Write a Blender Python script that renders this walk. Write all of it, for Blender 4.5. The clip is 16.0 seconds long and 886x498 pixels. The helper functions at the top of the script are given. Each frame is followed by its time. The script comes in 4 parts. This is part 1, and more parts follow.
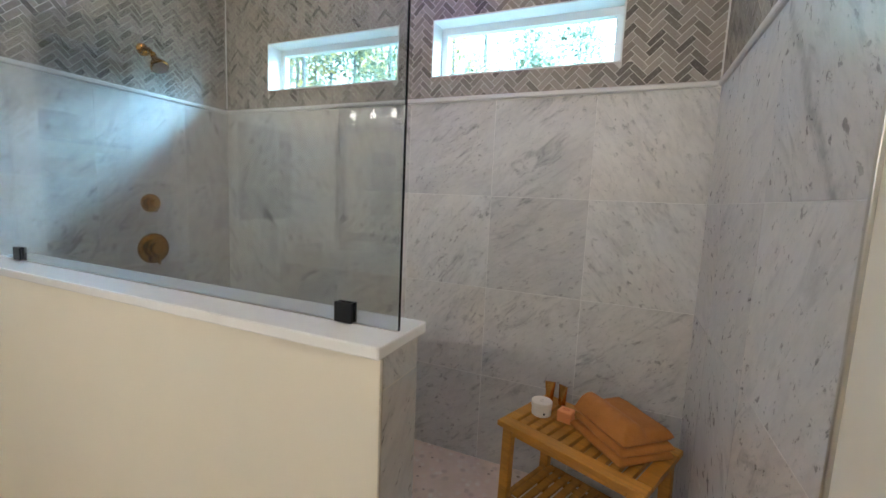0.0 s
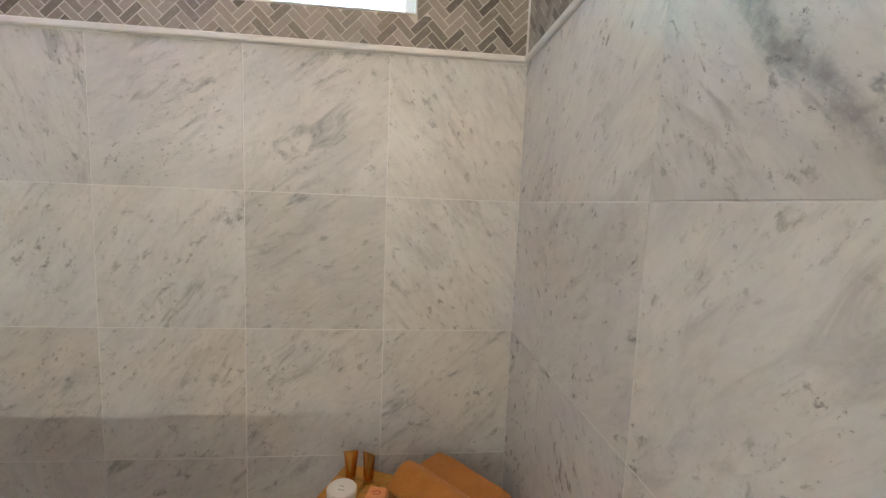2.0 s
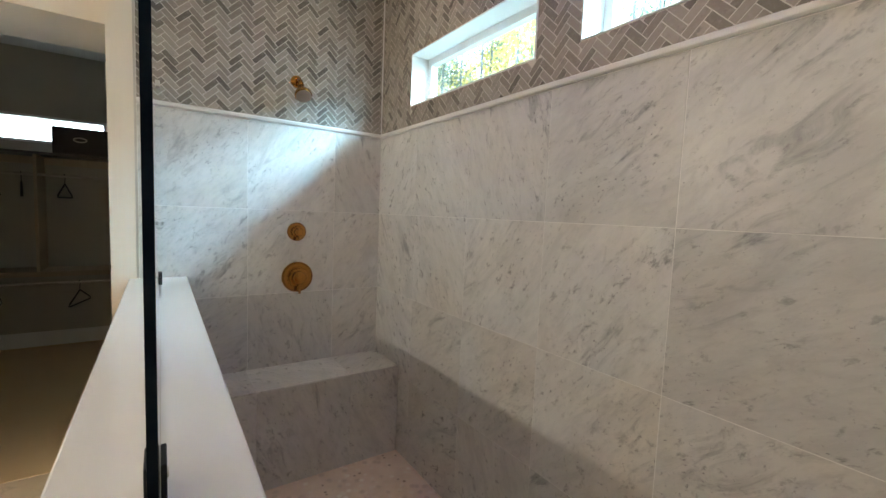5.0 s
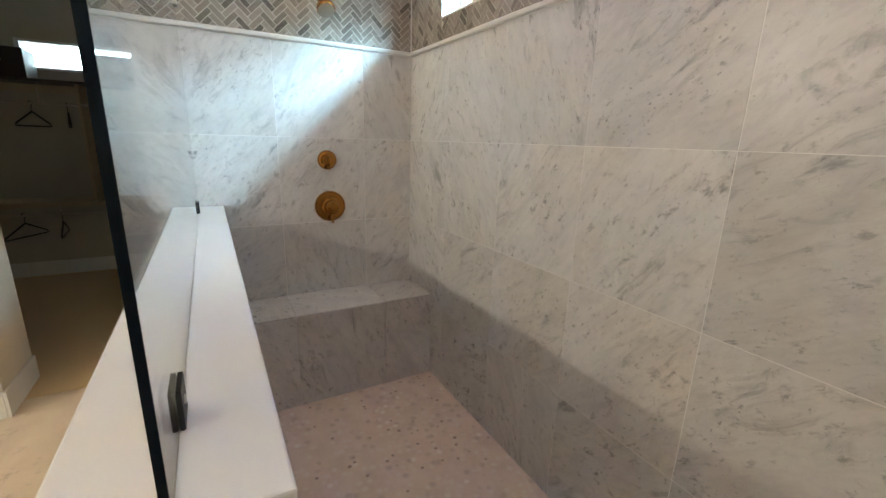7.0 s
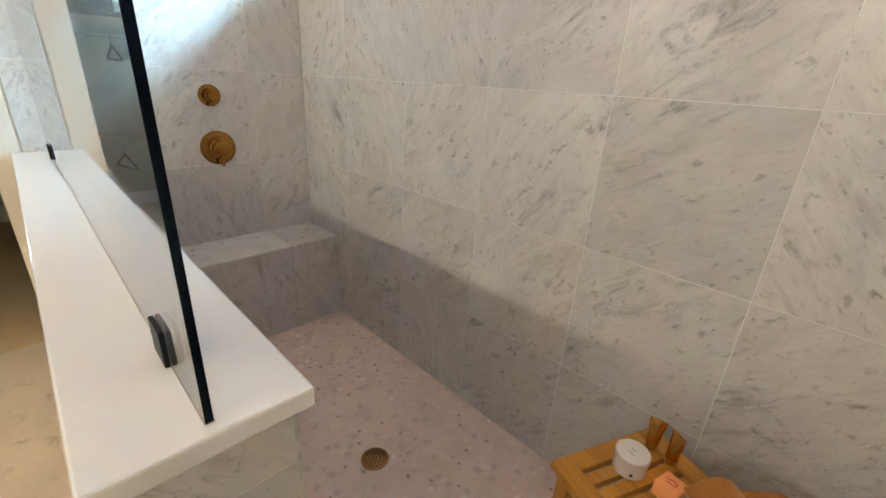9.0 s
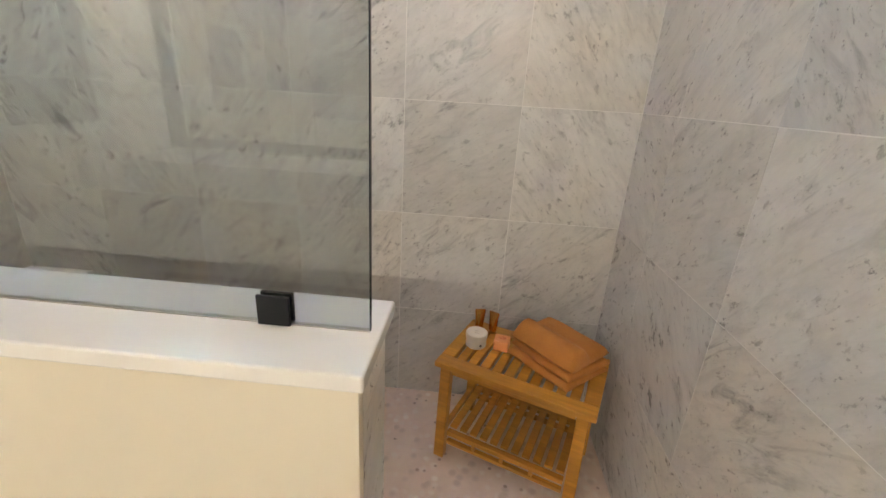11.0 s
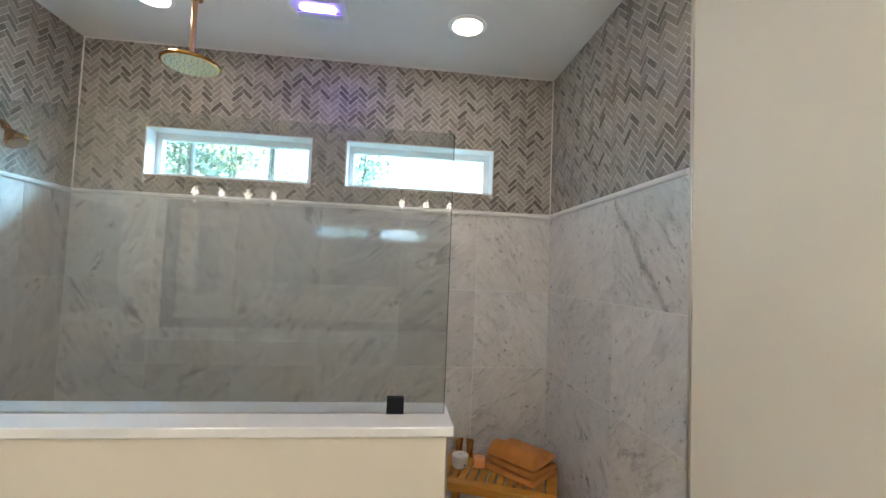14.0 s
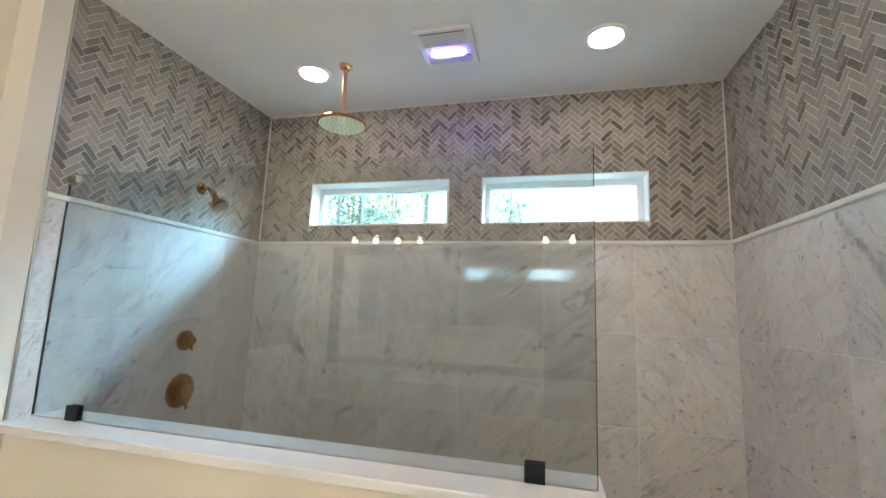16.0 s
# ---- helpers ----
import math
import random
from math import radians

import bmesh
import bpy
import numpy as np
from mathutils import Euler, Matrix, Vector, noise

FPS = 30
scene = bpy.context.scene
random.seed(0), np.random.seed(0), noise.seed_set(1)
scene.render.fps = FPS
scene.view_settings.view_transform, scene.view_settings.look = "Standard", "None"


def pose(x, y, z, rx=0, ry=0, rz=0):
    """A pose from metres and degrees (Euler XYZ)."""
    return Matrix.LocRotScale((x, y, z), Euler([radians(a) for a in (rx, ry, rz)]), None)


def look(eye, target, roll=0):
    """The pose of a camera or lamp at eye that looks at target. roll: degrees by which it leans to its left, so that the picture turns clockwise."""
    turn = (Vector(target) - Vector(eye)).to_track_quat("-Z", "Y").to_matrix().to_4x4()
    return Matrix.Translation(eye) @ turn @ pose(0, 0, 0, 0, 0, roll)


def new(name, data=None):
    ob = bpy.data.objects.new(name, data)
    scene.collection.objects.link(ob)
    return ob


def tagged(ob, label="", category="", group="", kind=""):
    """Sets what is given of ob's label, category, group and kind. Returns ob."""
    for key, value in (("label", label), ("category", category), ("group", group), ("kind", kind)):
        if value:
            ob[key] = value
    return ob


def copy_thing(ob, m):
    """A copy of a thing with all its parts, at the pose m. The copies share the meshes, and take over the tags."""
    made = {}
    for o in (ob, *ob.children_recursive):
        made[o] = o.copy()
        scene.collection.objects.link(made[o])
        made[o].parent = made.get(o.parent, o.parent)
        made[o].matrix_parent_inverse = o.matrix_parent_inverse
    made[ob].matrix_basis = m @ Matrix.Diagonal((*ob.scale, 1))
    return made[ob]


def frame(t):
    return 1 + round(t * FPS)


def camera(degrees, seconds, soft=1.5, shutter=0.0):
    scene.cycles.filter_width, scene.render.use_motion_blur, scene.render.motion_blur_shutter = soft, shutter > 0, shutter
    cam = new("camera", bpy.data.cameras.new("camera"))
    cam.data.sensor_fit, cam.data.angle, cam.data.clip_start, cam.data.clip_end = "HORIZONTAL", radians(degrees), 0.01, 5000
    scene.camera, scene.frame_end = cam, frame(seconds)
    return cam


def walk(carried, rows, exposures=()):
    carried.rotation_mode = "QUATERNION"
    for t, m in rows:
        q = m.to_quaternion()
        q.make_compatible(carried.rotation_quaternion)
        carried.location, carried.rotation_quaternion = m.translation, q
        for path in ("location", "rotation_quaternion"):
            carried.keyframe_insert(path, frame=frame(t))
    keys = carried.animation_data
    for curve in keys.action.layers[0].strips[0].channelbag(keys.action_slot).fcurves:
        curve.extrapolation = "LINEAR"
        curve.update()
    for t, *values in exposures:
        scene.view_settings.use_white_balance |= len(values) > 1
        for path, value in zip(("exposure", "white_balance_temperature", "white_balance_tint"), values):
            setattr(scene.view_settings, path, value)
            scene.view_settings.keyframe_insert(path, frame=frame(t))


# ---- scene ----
cam = camera(93.5, 16.0)
PATH = [
    (0, (-0.297, -1.993, 1.361), (-1.088, -0.172, 1.123), 2.5),
    (0.5, (-0.34, -1.867, 1.368), (-0.717, 0.084, 1.138), 2.3),
    (1, (-0.399, -1.72, 1.383), (-0.41, 0.267, 1.161), 2.4),
    (1.5, (-0.412, -1.572, 1.388), (-0.236, 0.409, 1.174), 2.5),
    (2, (-0.409, -1.426, 1.367), (-0.201, 0.551, 1.154), 2.3),
    (2.5, (-0.423, -1.348, 1.372), (-0.334, 0.639, 1.159), 2.1),
    (3, (-0.44, -1.277, 1.393), (-0.662, 0.699, 1.179), 2.2),
    (3.5, (-0.44, -1.196, 1.399), (-1.158, 0.66, 1.206), 1.9),
    (4, (-0.404, -1.118, 1.418), (-1.602, 0.473, 1.235), 1.3),
    (4.2, (-0.37, -1.112, 1.414), (-1.743, 0.333, 1.258), 1.37),
    (4.5, (-0.347, -1.125, 1.405), (-1.888, 0.145, 1.272), 1.45),
    (4.7, (-0.342, -1.139, 1.398), (-1.953, 0.04, 1.281), 1.46),
    (6.8, (-0.376, -1.076, 1.391), (-2.086, -0.143, 0.939), 1.55),
    (7, (-0.377, -1.078, 1.389), (-2.066, -0.132, 0.886), 1.7),
    (7.5, (-0.38, -1.077, 1.389), (-2.015, -0.095, 0.788), 1.8),
    (8, (-0.369, -1.097, 1.41), (-1.923, -0.047, 0.714), 1.6),
    (8.2, (-0.355, -1.117, 1.415), (-1.867, -0.021, 0.705), 2.0),
    (10.3, (-0.445, -1.459, 1.358), (-1.087, 0.271, 0.586), 3.5),
    (10.5, (-0.482, -1.509, 1.357), (-0.982, 0.27, 0.592), 3.3),
    (11, (-0.627, -1.725, 1.407), (-0.739, 0.149, 0.716), 3.5),
    (11.5, (-0.724, -1.928, 1.448), (-0.517, -0.022, 0.879), 3.8),
    (12, (-0.724, -2.161, 1.471), (-0.339, -0.24, 1.072), 3.1),
    (12.5, (-0.778, -2.308, 1.473), (-0.335, -0.373, 1.23), 2.8),
    (13, (-0.853, -2.419, 1.493), (-0.435, -0.467, 1.381), 2.6),
    (13.5, (-0.904, -2.485, 1.507), (-0.561, -0.515, 1.505), 2.4),
    (14, (-0.948, -2.501, 1.503), (-0.724, -0.516, 1.602), 2.3),
    (14.5, (-0.953, -2.488, 1.513), (-0.869, -0.497, 1.68), 2.3),
    (15, (-0.939, -2.43, 1.51), (-1.033, -0.445, 1.738), 2.2),
    (15.5, (-0.924, -2.384, 1.505), (-1.187, -0.418, 1.76), 2.1),
    (16, (-0.897, -2.343, 1.491), (-1.383, -0.422, 1.765), 2.1),
]
EXPOSURES = [(0, 0.25, 5750, 10), (1.0, 0.38, 6100, 10), (1.5, 0.52, 6300, 10), (2.0, 0.66, 6350, 10), (3.0, 0.58, 6450, 10), (3.5, 0.44, 6500, 10), (4.5, 0.3, 6600, 10), (6.8, 0.56, 6650, 10),
             (8.2, 0.7, 6650, 10), (10.3, 0.78, 6450, 10), (11, 0.72, 6400, 10), (12, 0.32, 6100, 10), (12.5, 0.2, 5950, 10), (14.5, 0.33, 5980, 10), (16, 0.46, 6080, 10)]
walk(cam, [(t, look(eye, target, roll)) for t, eye, target, roll in PATH], EXPOSURES)

# ---- light ----
world = bpy.data.worlds.new("world")
scene.world = world
world.use_nodes = True
wn, wl = world.node_tree.nodes, world.node_tree.links
sky = wn.new("ShaderNodeTexSky")
sky.sky_type, sky.sun_disc = "NISHITA", False
sky.sun_elevation, sky.sun_rotation = radians(32), radians(71)
wl.new(sky.outputs[0], wn["Background"].inputs[0])
wn["Background"].inputs[1].default_value = 0.12
sun = new("sun", bpy.data.lights.new("sun", "SUN"))
sun.data.energy, sun.data.angle, sun.data.color = 4.0, radians(0.5), (1.0, 0.93, 0.82)
sun.matrix_world = look((0, 0, 0), (-0.80, -0.28, -0.53))

SKY_GLOW = 0.5         # the pale sky behind the trees
LOW_SKY_GLOW = 3.2         # the hazy sky beyond the trees
SKY_BAND_GLOW = 175.0  # unseen sky bands on the right, added to light the left wall
BULB_GLOW = 440.0      # each vanity bulb
DOWNLIGHT_BEAM = 8.0   # watts thrown down by each recessed lamp
DOWNLIGHT_GLOW = 25.0  # each recessed lamp

# ---- measures ----
XL, YF, TOP = -2.74, -1.24, 2.73       # shower: left wall, front line, ceiling
SILL, HEAD = 1.973, 2.248              # window openings
WINDOWS = ((-2.382, -1.466), (-1.268, -0.374))
TRIM_Z = 1.846                         # underside of the pencil trim
ROWS_Z = (0.0, 0.463, 0.924, 1.385, 1.845)
VAN_Y, LEFT_X = -3.72, -2.87           # vanity wall, bathroom's left wall
VAN_X = -2.97                          # wall beside the vanity
CLOSET_X = -5.65


# ---- materials ----
def material(name, color=(0.8, 0.8, 0.8), rough=0.5, metal=0.0):
    mat = bpy.data.materials.new(name)
    mat.use_nodes = True
    b = mat.node_tree.nodes["Principled BSDF"]
    b.inputs["Base Color"].default_value = (*color, 1)
    b.inputs["Roughness"].default_value = rough
    b.inputs["Metallic"].default_value = metal
    return mat


class Nodes:
    """Short hand for a material's node tree."""

    def __init__(self, mat):
        self.mat, self.t = mat, mat.node_tree
        self.b = self.t.nodes["Principled BSDF"]

    def add(self, kind, **values):
        n = self.t.nodes.new(kind)
        for key, value in values.items():
            n.inputs[key.replace("_", " ")].default_value = value
        return n

    def link(self, a, b):
        self.t.links.new(a, b)

    def coords(self, scale=(1, 1, 1), turn=(0, 0, 0), shift=None, space="Object"):
        tex = self.t.nodes.new("ShaderNodeTexCoord")
        out = tex.outputs[space]
        if shift is not None:
            add = self.t.nodes.new("ShaderNodeVectorMath")
            self.link(out, add.inputs[0])
            self.link(shift, add.inputs[1])
            out = add.outputs[0]
        m = self.t.nodes.new("ShaderNodeMapping")
        m.inputs["Rotation"].default_value = [radians(a) for a in turn]
        first = self.t.nodes.new("ShaderNodeMapping")
        first.inputs["Rotation"].default_value = [radians(a) for a in turn]
        self.link(out, first.inputs[0])
        m.inputs["Rotation"].default_value = (0, 0, 0)
        m.inputs["Scale"].default_value = scale
        self.link(first.outputs[0], m.inputs[0])
        return m.outputs[0]

    def noise(self, vec, scale, detail=6, rough=0.6, distort=0.0):
        n = self.add("ShaderNodeTexNoise", Scale=scale, Detail=detail, Roughness=rough, Distortion=distort)
        self.link(vec, n.inputs["Vector"])
        return n.outputs["Fac"]

    def ramp(self, fac, *stops):
        r = self.t.nodes.new("ShaderNodeValToRGB")
        e = r.color_ramp.elements
        while len(e) < len(stops):
            e.new(0.5)
        for el, (p, c) in zip(e, stops):
            el.position = p
            el.color = (*c, 1) if isinstance(c, tuple) else (c, c, c, 1)
        self.link(fac, r.inputs[0])
        return r.outputs[0]

    def mix(self, a, b, fac, blend="MIX"):
        m = self.t.nodes.new("ShaderNodeMix")
        m.data_type, m.blend_type = "RGBA", blend
        for socket, v in ((m.inputs[0], fac), (m.inputs[6], a), (m.inputs[7], b)):
            if isinstance(v, bpy.types.NodeSocket):
                self.link(v, socket)
            else:
                socket.default_value = (*v, 1) if isinstance(v, tuple) else v
        return m.outputs[2]

    def bump(self, height, strength=0.2, distance=0.002):
        n = self.add("ShaderNodeBump", Strength=strength, Distance=distance)
        self.link(height, n.inputs["Height"])
        self.link(n.outputs[0], self.b.inputs["Normal"])

    def color(self, c):
        self.link(c, self.b.inputs["Base Color"])

    def rough(self, fac, lo, hi):
        self.link(self.ramp(fac, (0.3, lo), (0.7, hi)), self.b.inputs["Roughness"])

    def random_shift(self, span=40.0):
        info = self.t.nodes.new("ShaderNodeObjectInfo")
        m = self.t.nodes.new("ShaderNodeVectorMath")
        m.operation = "MULTIPLY"
        c = self.t.nodes.new("ShaderNodeCombineXYZ")
        for i in range(3):
            self.link(info.outputs["Random"], c.inputs[i])
        self.link(c.outputs[0], m.inputs[0])
        m.inputs[1].default_value = (span, span * 0.37, span * 1.71)
        return m.outputs[0], info.outputs["Random"]


def marble(name, turn=40, rough=0.3, bold=False):
    """White-grey marble: cloudy fields, drifting smoky veins and short dark dashes; each slab turned and shifted by chance."""
    n = Nodes(material(name, rough=rough))
    shift, rnd = n.random_shift()
    swing = n.t.nodes.new("ShaderNodeMapRange")
    swing.inputs[3].default_value, swing.inputs[4].default_value = radians(turn - 12), radians(turn + 20)
    n.link(rnd, swing.inputs[0])
    part_of = n.t.nodes.new("ShaderNodeMath")
    part_of.operation = "MULTIPLY"
    n.link(rnd, part_of.inputs[0])
    part_of.inputs[1].default_value = 7.3
    rest = n.t.nodes.new("ShaderNodeMath")
    rest.operation = "FRACT"
    n.link(part_of.outputs[0], rest.inputs[0])
    flip = n.t.nodes.new("ShaderNodeMath")
    flip.operation = "GREATER_THAN"
    n.link(rest.outputs[0], flip.inputs[0])
    flip.inputs[1].default_value = 0.6
    laid = n.t.nodes.new("ShaderNodeMath")
    laid.operation = "MULTIPLY_ADD"
    n.link(flip.outputs[0], laid.inputs[0])
    laid.inputs[1].default_value = radians(74)
    n.link(swing.outputs[0], laid.inputs[2])
    spin = n.t.nodes.new("ShaderNodeVectorRotate")
    spin.rotation_type = "Y_AXIS"
    tex = n.t.nodes.new("ShaderNodeTexCoord")
    n.link(tex.outputs["Object"], spin.inputs["Vector"])
    n.link(laid.outputs[0], spin.inputs["Angle"])
    add = n.t.nodes.new("ShaderNodeVectorMath")
    n.link(spin.outputs[0], add.inputs[0])
    n.link(shift, add.inputs[1])

    def stretched(across):
        m = n.t.nodes.new("ShaderNodeMapping")
        m.inputs["Scale"].default_value = (1, 1, across)
        n.link(add.outputs[0], m.inputs[0])
        return m.outputs[0]

    cloud = n.noise(stretched(1.9), 4.2, 6, 0.62, 0.7)
    drift = n.noise(stretched(3.0), 5.4, 9, 0.66, 1.1)
    where = n.noise(stretched(1.3), 2.3, 2, 0.5)
    dash = n.noise(stretched(1.8), 21.0, 5, 0.66, 0.35)
    grit = n.noise(stretched(1.5), 58.0, 4, 0.7, 0.3)
    streak = n.noise(stretched(3.6), 12.0, 7, 0.74, 0.5)
    spot = n.noise(stretched(1.2), 4.8, 3, 0.55)
    base = n.ramp(cloud, (0.28, (0.50, 0.495, 0.485)), (0.48, (0.595, 0.588, 0.572)), (0.70, (0.65, 0.64, 0.618)))
    base = n.mix(base, (0.40, 0.40, 0.40), n.ramp(streak, (0.34, 0.36), (0.55, 0.0)))
    vein = n.mix(n.ramp(drift, (0.33, 1.0), (0.42, 0.35), (0.48, 0.0)), n.ramp(where, (0.44, 0.05), (0.62, 1.0)), 1.0, "MULTIPLY")
    col = n.mix(base, (0.25, 0.25, 0.255), n.mix((0, 0, 0), vein, 0.86))
    field = n.ramp(spot, (0.36, 0.12), (0.60, 1.0))
    dashes = n.mix(n.ramp(dash, (0.28, 1.0), (0.44, 0.0)), field, 1.0, "MULTIPLY")
    col = n.mix(col, (0.18, 0.18, 0.18), n.mix((0, 0, 0), dashes, 0.78))
    specks = n.mix(n.ramp(grit, (0.30, 1.0), (0.385, 0.0)), field, 1.0, "MULTIPLY")
    col = n.mix(col, (0.15, 0.15, 0.155), n.mix((0, 0, 0), specks, 0.85))
    if bold:
        # one broad smoky vein that crosses the slab
        dot = n.t.nodes.new("ShaderNodeVectorMath")
        dot.operation = "DOT_PRODUCT"
        dot.inputs[1].default_value = (0.768, 0.0, 0.64)
        n.link(tex.outputs["Object"], dot.inputs[0])
        wob = n.t.nodes.new("ShaderNodeMath")
        wob.operation = "MULTIPLY_ADD"
        n.link(n.noise(tex.outputs["Object"], 9.0, 6, 0.65), wob.inputs[0])
        wob.inputs[1].default_value = 0.10
        n.link(dot.outputs["Value"], wob.inputs[2])
        off = n.t.nodes.new("ShaderNodeMath")
        off.operation = "SUBTRACT"
        n.link(wob.outputs[0], off.inputs[0])
        off.inputs[1].default_value = 0.003
        width = n.t.nodes.new("ShaderNodeMath")
        width.operation = "ABSOLUTE"
        n.link(off.outputs[0], width.inputs[0])
        smoke = n.mix(n.ramp(width.outputs[0], (0.003, 1.0), (0.022, 0.0)), n.ramp(n.noise(tex.outputs["Object"], 26.0, 5, 0.7), (0.35, 0.25), (0.6, 1.0)), 1.0, "MULTIPLY")
        col = n.mix(col, (0.20, 0.20, 0.205), n.mix((0, 0, 0), smoke, 0.85))
    warm = n.mix(col, (1.0, 0.95, 0.88), n.ramp(n.noise(stretched(1), 1.7, 2), (0.45, 0.0), (0.7, 0.8)), "MULTIPLY")
    tone = n.t.nodes.new("ShaderNodeHueSaturation")
    n.link(warm, tone.inputs["Color"])
    mp = n.t.nodes.new("ShaderNodeMapRange")
    mp.inputs[3].default_value, mp.inputs[4].default_value = 0.89, 1.06
    n.link(rnd, mp.inputs[0])
    n.link(mp.outputs[0], tone.inputs["Value"])
    n.color(tone.outputs[0])
    n.rough(dash, rough - 0.05, rough + 0.08)
    n.bump(drift, 0.03, 0.001)
    return n.mat


def stone_strip(name, island=False):
    """Grey-taupe limestone of the small herringbone tiles, each a tone of its own."""
    n = Nodes(material(name, rough=0.5))
    if island:
        rnd = n.t.nodes.new("ShaderNodeNewGeometry").outputs["Random Per Island"]
    else:
        rnd = n.t.nodes.new("ShaderNodeObjectInfo").outputs["Random"]
    tone = n.ramp(rnd, (0.0, (0.085, 0.073, 0.060)), (0.15, (0.150, 0.131, 0.109)), (0.5, (0.235, 0.207, 0.175)), (1.0, (0.325, 0.290, 0.248)))
    vec = n.coords((1, 1, 1), space="Object")
    fine = n.noise(vec, 60, 6, 0.7)
    col = n.mix(tone, (0.40, 0.385, 0.37), n.ramp(fine, (0.5, 0.0), (0.8, 0.45)))
    col = n.mix(col, (0.10, 0.095, 0.09), n.ramp(n.noise(vec, 23, 4, 0.6, 1.0), (0.28, 0.5), (0.42, 0.0)))
    n.color(col)
    n.rough(fine, 0.34, 0.55)
    n.bump(fine, 0.15, 0.0006)
    return n.mat


def painted(name, color, rough=0.55, grain=0.03):
    n = Nodes(material(name, color, rough))
    vec = n.coords()
    big = n.noise(vec, 1.3, 4, 0.5)
    col = n.mix(color, tuple(c * 0.93 for c in color), n.ramp(big, (0.35, 0.0), (0.7, 1.0)))
    n.color(col)
    fine = n.noise(vec, 340, 3, 0.6)
    n.bump(fine, grain * 4, 0.0008)
    n.rough(big, rough - 0.05, rough + 0.06)
    return n.mat


def wood(name, c1, c2, scale=1.0, rough=0.42, turn=(0, 0, 0)):
    n = Nodes(material(name, rough=rough))
    shift, rnd = n.random_shift(9)
    vec = n.coords((1.6 * scale, 22 * scale, 22 * scale), turn, shift)
    grain = n.noise(vec, 3.0, 7, 0.6, 0.6)
    broad = n.noise(n.coords((1, 5, 5), turn, shift), 3.0, 3, 0.5, 0.3)
    col = n.mix(c1, c2, n.ramp(grain, (0.32, 0.0), (0.68, 1.0)))
    col = n.mix(col, tuple(c * 0.7 for c in c1), n.ramp(broad, (0.35, 0.55), (0.6, 0.0)))
    n.color(col)
    n.bump(grain, 0.15, 0.0006)
    n.rough(grain, rough - 0.08, rough + 0.1)
    return n.mat


def brass(name, color, rough=0.25):
    n = Nodes(material(name, color, rough, 1.0))
    vec = n.coords()
    n.rough(n.noise(vec, 12, 3, 0.5), rough - 0.03, rough + 0.04)
    n.color(n.mix(color, tuple(c * 0.9 for c in color), n.ramp(n.noise(vec, 5, 3, 0.5), (0.4, 0.0), (0.7, 1.0))))
    return n.mat


def glass(name, tint=(0.96, 0.985, 0.975)):
    mat = material(name, tint, 0.0)
    b = mat.node_tree.nodes["Principled BSDF"]
    b.inputs["Transmission Weight"].default_value = 1.0
    b.inputs["IOR"].default_value = 1.55
    return mat


def sheet_glass(name, tint, gloss=0.045):
    """Thin flat glass: tinted see-through with a mirror gloss that grows at a slant."""
    mat = bpy.data.materials.new(name)
    mat.use_nodes = True
    t = mat.node_tree
    t.nodes.remove(t.nodes["Principled BSDF"])
    clear, shine, mix = t.nodes.new("ShaderNodeBsdfTransparent"), t.nodes.new("ShaderNodeBsdfGlossy"), t.nodes.new("ShaderNodeMixShader")
    clear.inputs["Color"].default_value = (*tint, 1)
    shine.inputs["Color"].default_value = (1, 1, 1, 1)
    shine.inputs["Roughness"].default_value = 0.0
    slant = t.nodes.new("ShaderNodeLayerWeight")
    slant.inputs["Blend"].default_value = 0.5
    steep, total = t.nodes.new("ShaderNodeMath"), t.nodes.new("ShaderNodeMath")
    steep.operation, total.operation = "POWER", "MULTIPLY_ADD"
    steep.inputs[1].default_value = 5.0
    total.inputs[1].default_value, total.inputs[2].default_value = 1.0 - gloss, gloss
    t.links.new(slant.outputs["Facing"], steep.inputs[0])
    t.links.new(steep.outputs[0], total.inputs[0])
    t.links.new(total.outputs[0], mix.inputs[0])
    t.links.new(clear.outputs[0], mix.inputs[1])
    t.links.new(shine.outputs[0], mix.inputs[2])
    t.links.new(mix.outputs[0], t.nodes["Material Output"].inputs["Surface"])
    return mat


def glowing(name, color, strength):
    mat = material(name, (0.9, 0.9, 0.9), 0.5)
    b = mat.node_tree.nodes["Principled BSDF"]
    b.inputs["Emission Color"].default_value = (*color, 1)
    b.inputs["Emission Strength"].default_value = strength
    return mat


